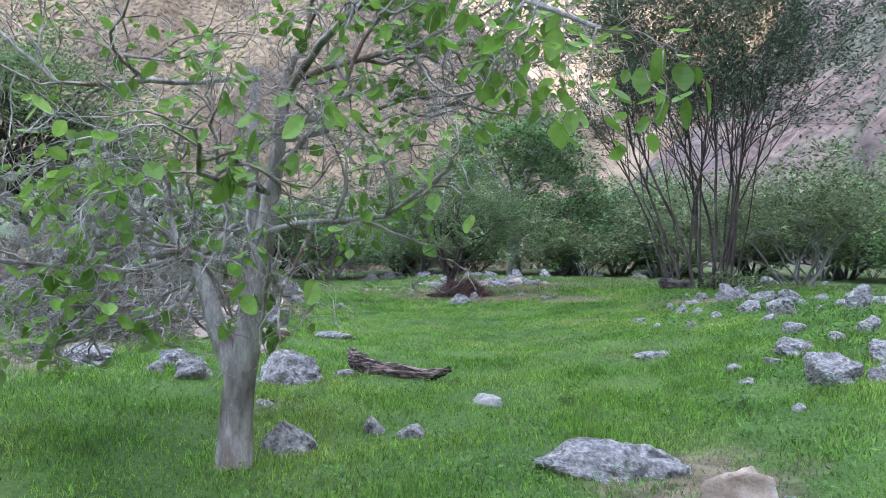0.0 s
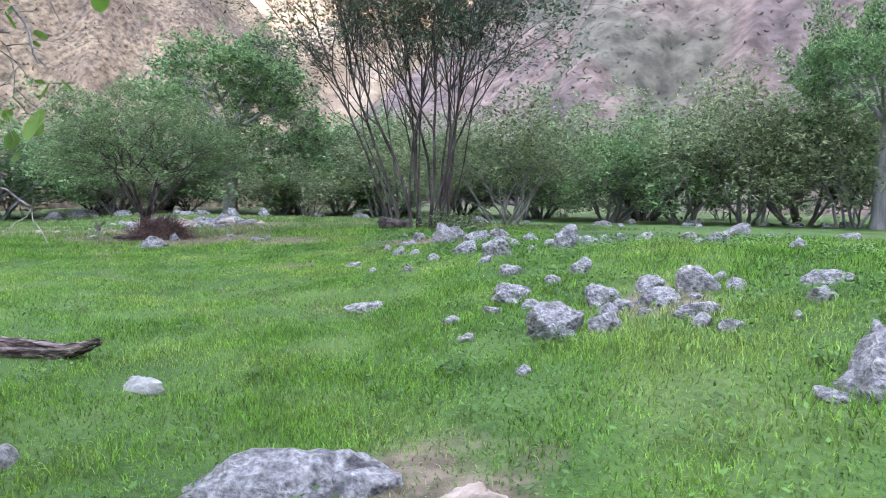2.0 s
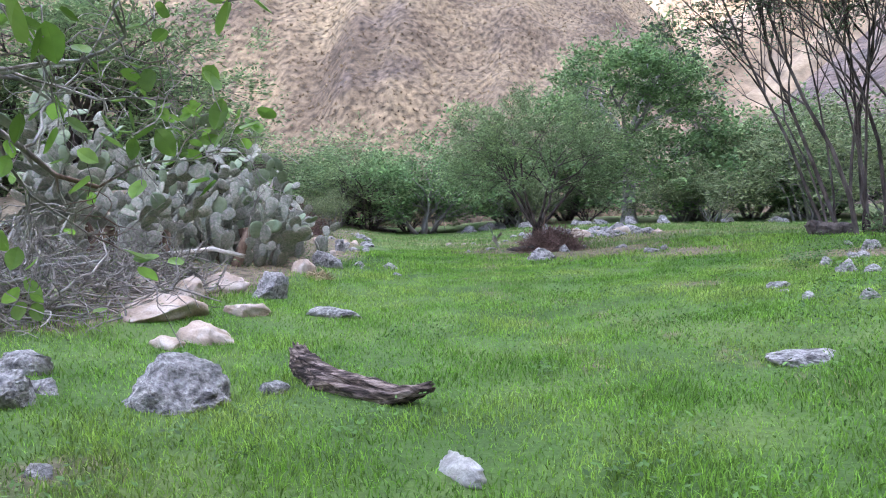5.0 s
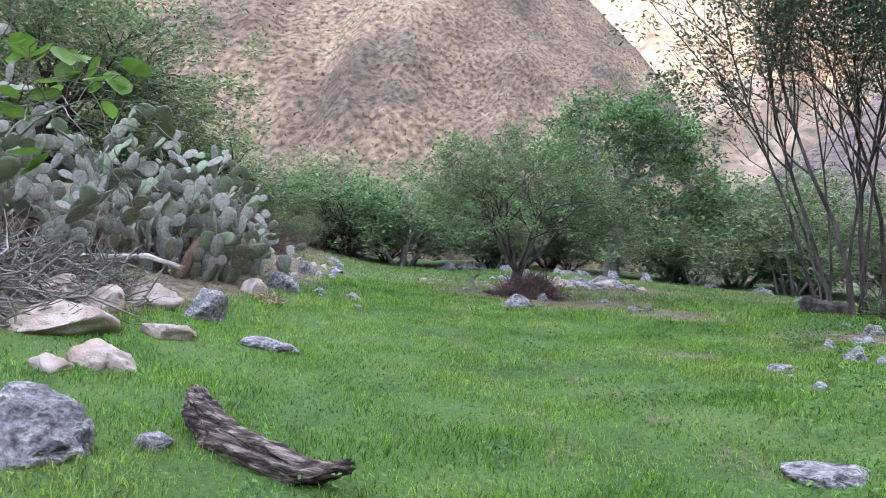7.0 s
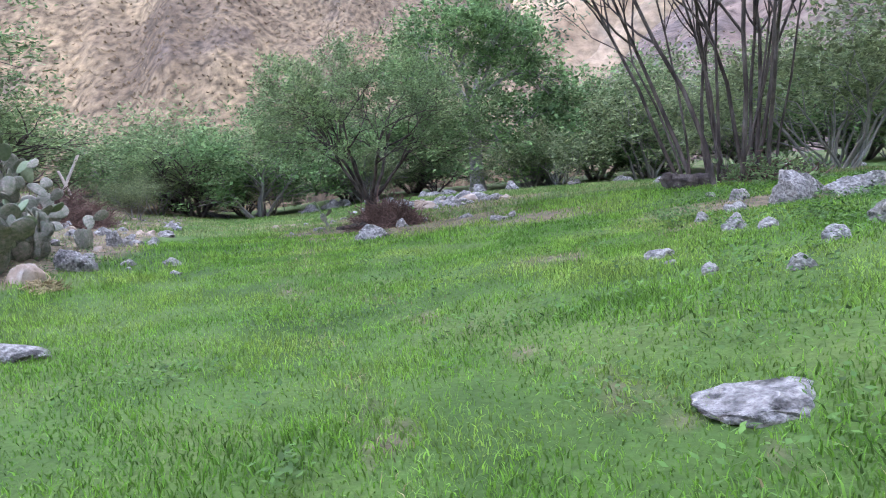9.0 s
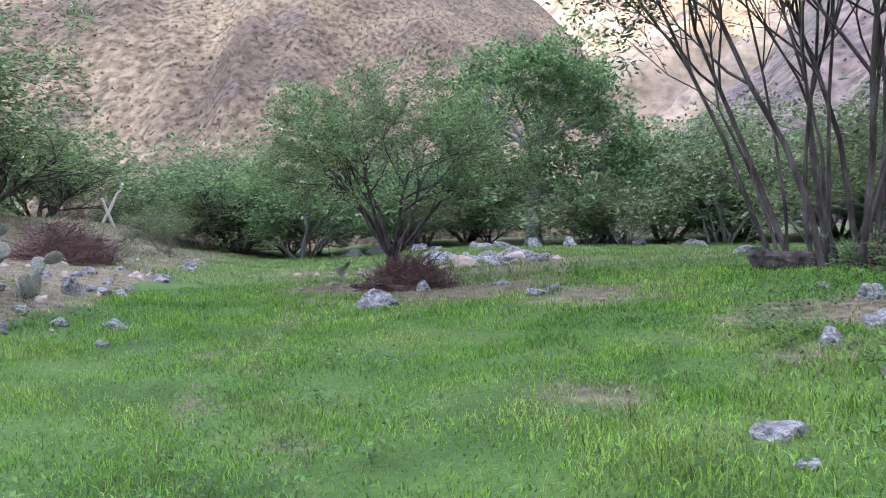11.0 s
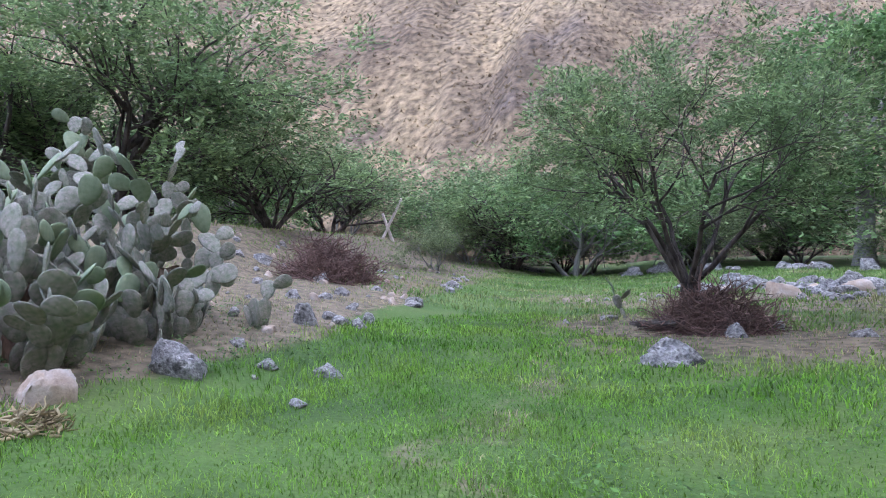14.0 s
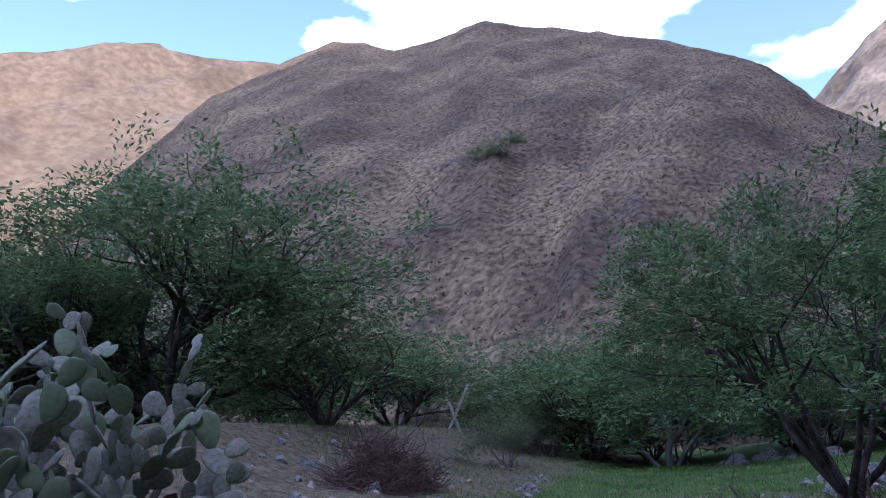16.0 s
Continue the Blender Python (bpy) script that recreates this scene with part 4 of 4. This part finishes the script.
for i, (a, b) in enumerate((((-26.2, 36.3), (-25.6, 37.2)), ((-25.9, 36.8), (-26.2, 36.4)))):
    za = gzf(*a)
    log("leaning_post", "bleached wooden post leaning in a cross", [((*a, za - 0.1), 0.07), ((*b, za + 2.0 - 0.6 * i), 0.06)], M_WOOD, 12 + i, "post")


# ---- grass ----
def grass(name, label, mat, box, per_m2, height, width, seed, dry=(0.0, 0.45), lean=0.65, patch=0.3):
    """Curved blades over a stretch of the plan, thinned on dry ground and kept off the rocks."""
    st = np.random.RandomState(seed)
    x0, y0, x1, y1 = box
    n = int((x1 - x0) * (y1 - y0) * per_m2)
    x, y = st.uniform(x0, x1, n), st.uniform(y0, y1, n)
    s = side(x, y)
    d = dryness(x, y) + st.normal(0, 0.12, n)
    clump = 0.5 + 0.5 * np.sin(x * 2.3 + 1.7 * np.sin(y * 1.9)) * np.sin(y * 2.9 + 1.3 * np.sin(x * 2.1))
    ok = (d >= dry[0] - 0.3 * (dry[0] <= 0)) & (d < dry[1]) & (st.random_sample(n) < 1 - patch + patch * clump) & (s > -18) & (s < 16)
    for rx, ry, rr in ROCKS:
        ok &= (x - rx) ** 2 + (y - ry) ** 2 > (rr * 0.6) ** 2
    x, y, clump = x[ok], y[ok], clump[ok]
    n = len(x)
    z = gz(x, y) - 0.02
    h = height * st.uniform(0.45, 1.25, n) * (0.6 + 0.6 * clump)
    a, b = st.uniform(0, 2 * math.pi, n), st.uniform(0, 2 * math.pi, n)
    k = lean * st.uniform(0.2, 1.4, n)
    w = width * st.uniform(0.6, 1.4, n)
    p = np.stack([x, y, z], 1)
    u = np.stack([np.cos(a), np.sin(a), 0 * a], 1) * w[:, None]
    v = np.stack([np.cos(b) * k, np.sin(b) * k, 0 * b], 1) * h[:, None]
    up = np.stack([0 * h, 0 * h, h], 1)
    rows = [p - u, p + u, p + u * 0.7 + v * 0.35 + up * 0.6, p - u * 0.7 + v * 0.35 + up * 0.6, p + v + up * (1 - 0.25 * k[:, None])]
    verts = np.stack(rows, 1).reshape(-1, 3)
    me = bpy.data.meshes.new(name)
    base = np.arange(n)[:, None] * 5
    loops = np.concatenate([base + (0, 1, 2, 3), base + (3, 2, 4)], 1).ravel()
    me.vertices.add(5 * n)
    me.vertices.foreach_set("co", verts.ravel().astype(np.float32))
    me.loops.add(7 * n)
    me.loops.foreach_set("vertex_index", loops.astype(np.int32))
    me.polygons.add(2 * n)
    starts = (np.arange(n)[:, None] * 7 + (0, 4)).ravel()
    me.polygons.foreach_set("loop_start", starts.astype(np.int32))
    me.update(calc_edges=True)
    me.validate()
    me.materials.append(mat)
    tagged(new(name, me), label, "grass", kind="stuff")


grass("grass", "lush bright green meadow grass", M_GRASS, (-6.0, 2.0, 2.5, 9.5), 2300, 0.08, 0.0042, 1, patch=0.45)
grass("grass", "lush bright green meadow grass round the track", M_GRASS, (-6.5, 9.5, 2.5, 17.5), 1900, 0.074, 0.004, 8, patch=0.45)
grass("grass", "lush bright green meadow grass farther on", M_GRASS, (-9.0, 17.5, 6.0, 23.0), 650, 0.1, 0.007, 2)
grass("grass", "thick green grass between the stones", M_GRASS, (2.5, 2.5, 6.5, 11.0), 1400, 0.085, 0.0042, 11)
grass("grass", "coarse darker grass of the stony side", M_GRASS_DARK, (2.5, 2.5, 13.0, 17.5), 600, 0.1, 0.0055, 3)
grass("grass", "coarse darker grass among the meadow grass", M_GRASS_DARK, (-0.5, 2.5, 2.5, 17.5), 900, 0.085, 0.0045, 9, patch=0.7)
grass("grass", "short pale grass along the trodden track", M_GRASS_SHORT, (-5.5, 3.0, 1.5, 17.0), 1300, 0.055, 0.005, 10, (0.2, 0.8), 0.9)
grass("grass", "green grass beside the bank", M_GRASS, (-10.0, 2.0, -6.0, 17.5), 450, 0.13, 0.005, 4, (0.0, 0.6))
grass("grass", "short pale green grass of the far meadow", M_GRASS_SHORT, (-26.0, 22.0, 26.0, 44.0), 110, 0.13, 0.012, 5, (0.0, 0.95))
grass("dry_grass", "thin straw tufts on the bare ground", M_STRAW, (-16.0, 3.0, 4.0, 28.0), 140, 0.08, 0.004, 6, (0.35, 3.0), 0.8)
grass("dry_grass", "thin green tufts on the bare ground", M_GRASS_SHORT, (-18.0, 3.0, 4.0, 32.0), 130, 0.065, 0.006, 7, (0.3, 3.0), 0.8)


def hill_tufts(name, label, mat, hill, count, size, seed, upto):
    """Tussocks scattered over the face of a hill, on its own surface."""
    st = np.random.RandomState(seed)
    me0 = hill.data
    co = np.zeros(len(me0.vertices) * 3)
    me0.vertices.foreach_get("co", co)
    co = co.reshape(-1, 3)
    quads = np.zeros(len(me0.polygons) * 4, np.int32)
    me0.loops.foreach_get("vertex_index", quads)
    quads = quads.reshape(-1, 4)
    c = co[quads]
    dist = np.hypot(c[:, 0, 0] - CENTRE[0], c[:, 0, 1] - CENTRE[1])
    area = np.linalg.norm(np.cross(c[:, 1] - c[:, 0], c[:, 3] - c[:, 0]), axis=1) * (dist < upto) / (dist + 30)
    pick = st.choice(len(quads), count, p=area / area.sum())
    u, v = st.random_sample((count, 1)), st.random_sample((count, 1))
    q = c[pick]
    p = q[:, 0] * (1 - u) * (1 - v) + q[:, 1] * u * (1 - v) + q[:, 2] * u * v + q[:, 3] * (1 - u) * v - (0, 0, 0.05)
    s = size * st.uniform(0.4, 1.5, (count, 1))
    verts, faces = [], []
    for k in range(3):
        a = st.uniform(0, 6.28, count)
        d = np.stack([np.cos(a), np.sin(a), 0 * a], 1)
        w = np.stack([-np.sin(a), np.cos(a), 0 * a], 1)
        verts += [p - w * s * 0.22, p + w * s * 0.22, p + d * s * 0.8 + (0, 0, 1) * s * st.uniform(0.15, 0.6, (count, 1))]
    verts = np.stack(verts, 1).reshape(-1, 3)
    faces = np.arange(len(verts)).reshape(-1, 3)
    tagged(new(name, mesh_of(name, verts, faces, mat)), label, "grass", kind="stuff")


hill_tufts("hill_grass", "brown tussocks of dry grass on the slope", M_TUSSOCK, HILL_FRONT, 60000, 0.34, 1, 225)
hill_tufts("hill_grass", "brown tussocks of dry grass on the mountainside", M_TUSSOCK, MOUNT_RIGHT, 12000, 0.5, 2, 260)
hill_tufts("hill_scrub", "scattered dark scrub on the mountainside", M_SCRUB, MOUNT_RIGHT, 9000, 0.6, 4, 260)


def weeds(name, label, mat, box, clumps, seed, driest=0.8):
    """Low clumps of small broad leaves among the grass."""
    st = np.random.RandomState(seed)
    x0, y0, x1, y1 = box
    c = np.stack([st.uniform(x0, x1, clumps), st.uniform(y0, y1, clumps)], 1)
    c = c[(dryness(c[:, 0], c[:, 1]) < driest) & (st.random_sample(clumps) < 0.5 + 0.5 * np.sin(1.7 * c[:, 0] + 1) * np.sin(1.3 * c[:, 1]))]
    each = 34
    wide = np.repeat(st.uniform(0.05, 0.2, len(c)), each)[:, None]
    p = np.repeat(c, each, 0) + st.normal(0, 1, (len(c) * each, 2)) * wide
    n = len(p)
    z = gz(p[:, 0], p[:, 1]) + st.uniform(0.02, 0.13, n)
    a = st.uniform(0, 6.28, n)
    s = st.uniform(0.012, 0.03, (n, 1))
    d = np.stack([np.cos(a), np.sin(a), st.uniform(-0.2, 0.7, n)], 1) * s
    w = np.stack([-np.sin(a), np.cos(a), st.uniform(-0.4, 0.4, n)], 1) * s * 0.55
    o = np.stack([p[:, 0], p[:, 1], z], 1)
    verts = np.stack([o - d, o - d * 0.2 + w, o + d, o - d * 0.2 - w], 1).reshape(-1, 3)
    tagged(new(name, mesh_of(name, verts, np.arange(n * 4).reshape(-1, 4), mat)), label, "plants", kind="stuff")


weeds("low_weeds", "green weeds round the feet of the cacti", M_WEED, (-11.5, 12.0, -7.3, 17.2), 260, 6, 2.0)
weeds("low_weeds", "dark broad-leaved weeds in low clumps among the grass", M_WEED, (-3.5, 3.0, 5.0, 17.0), 420, 4)
weeds("low_weeds", "dark broad-leaved weeds in dense clumps on the stony side", M_WEED, (0.8, 2.6, 6.5, 20.5), 900, 5)
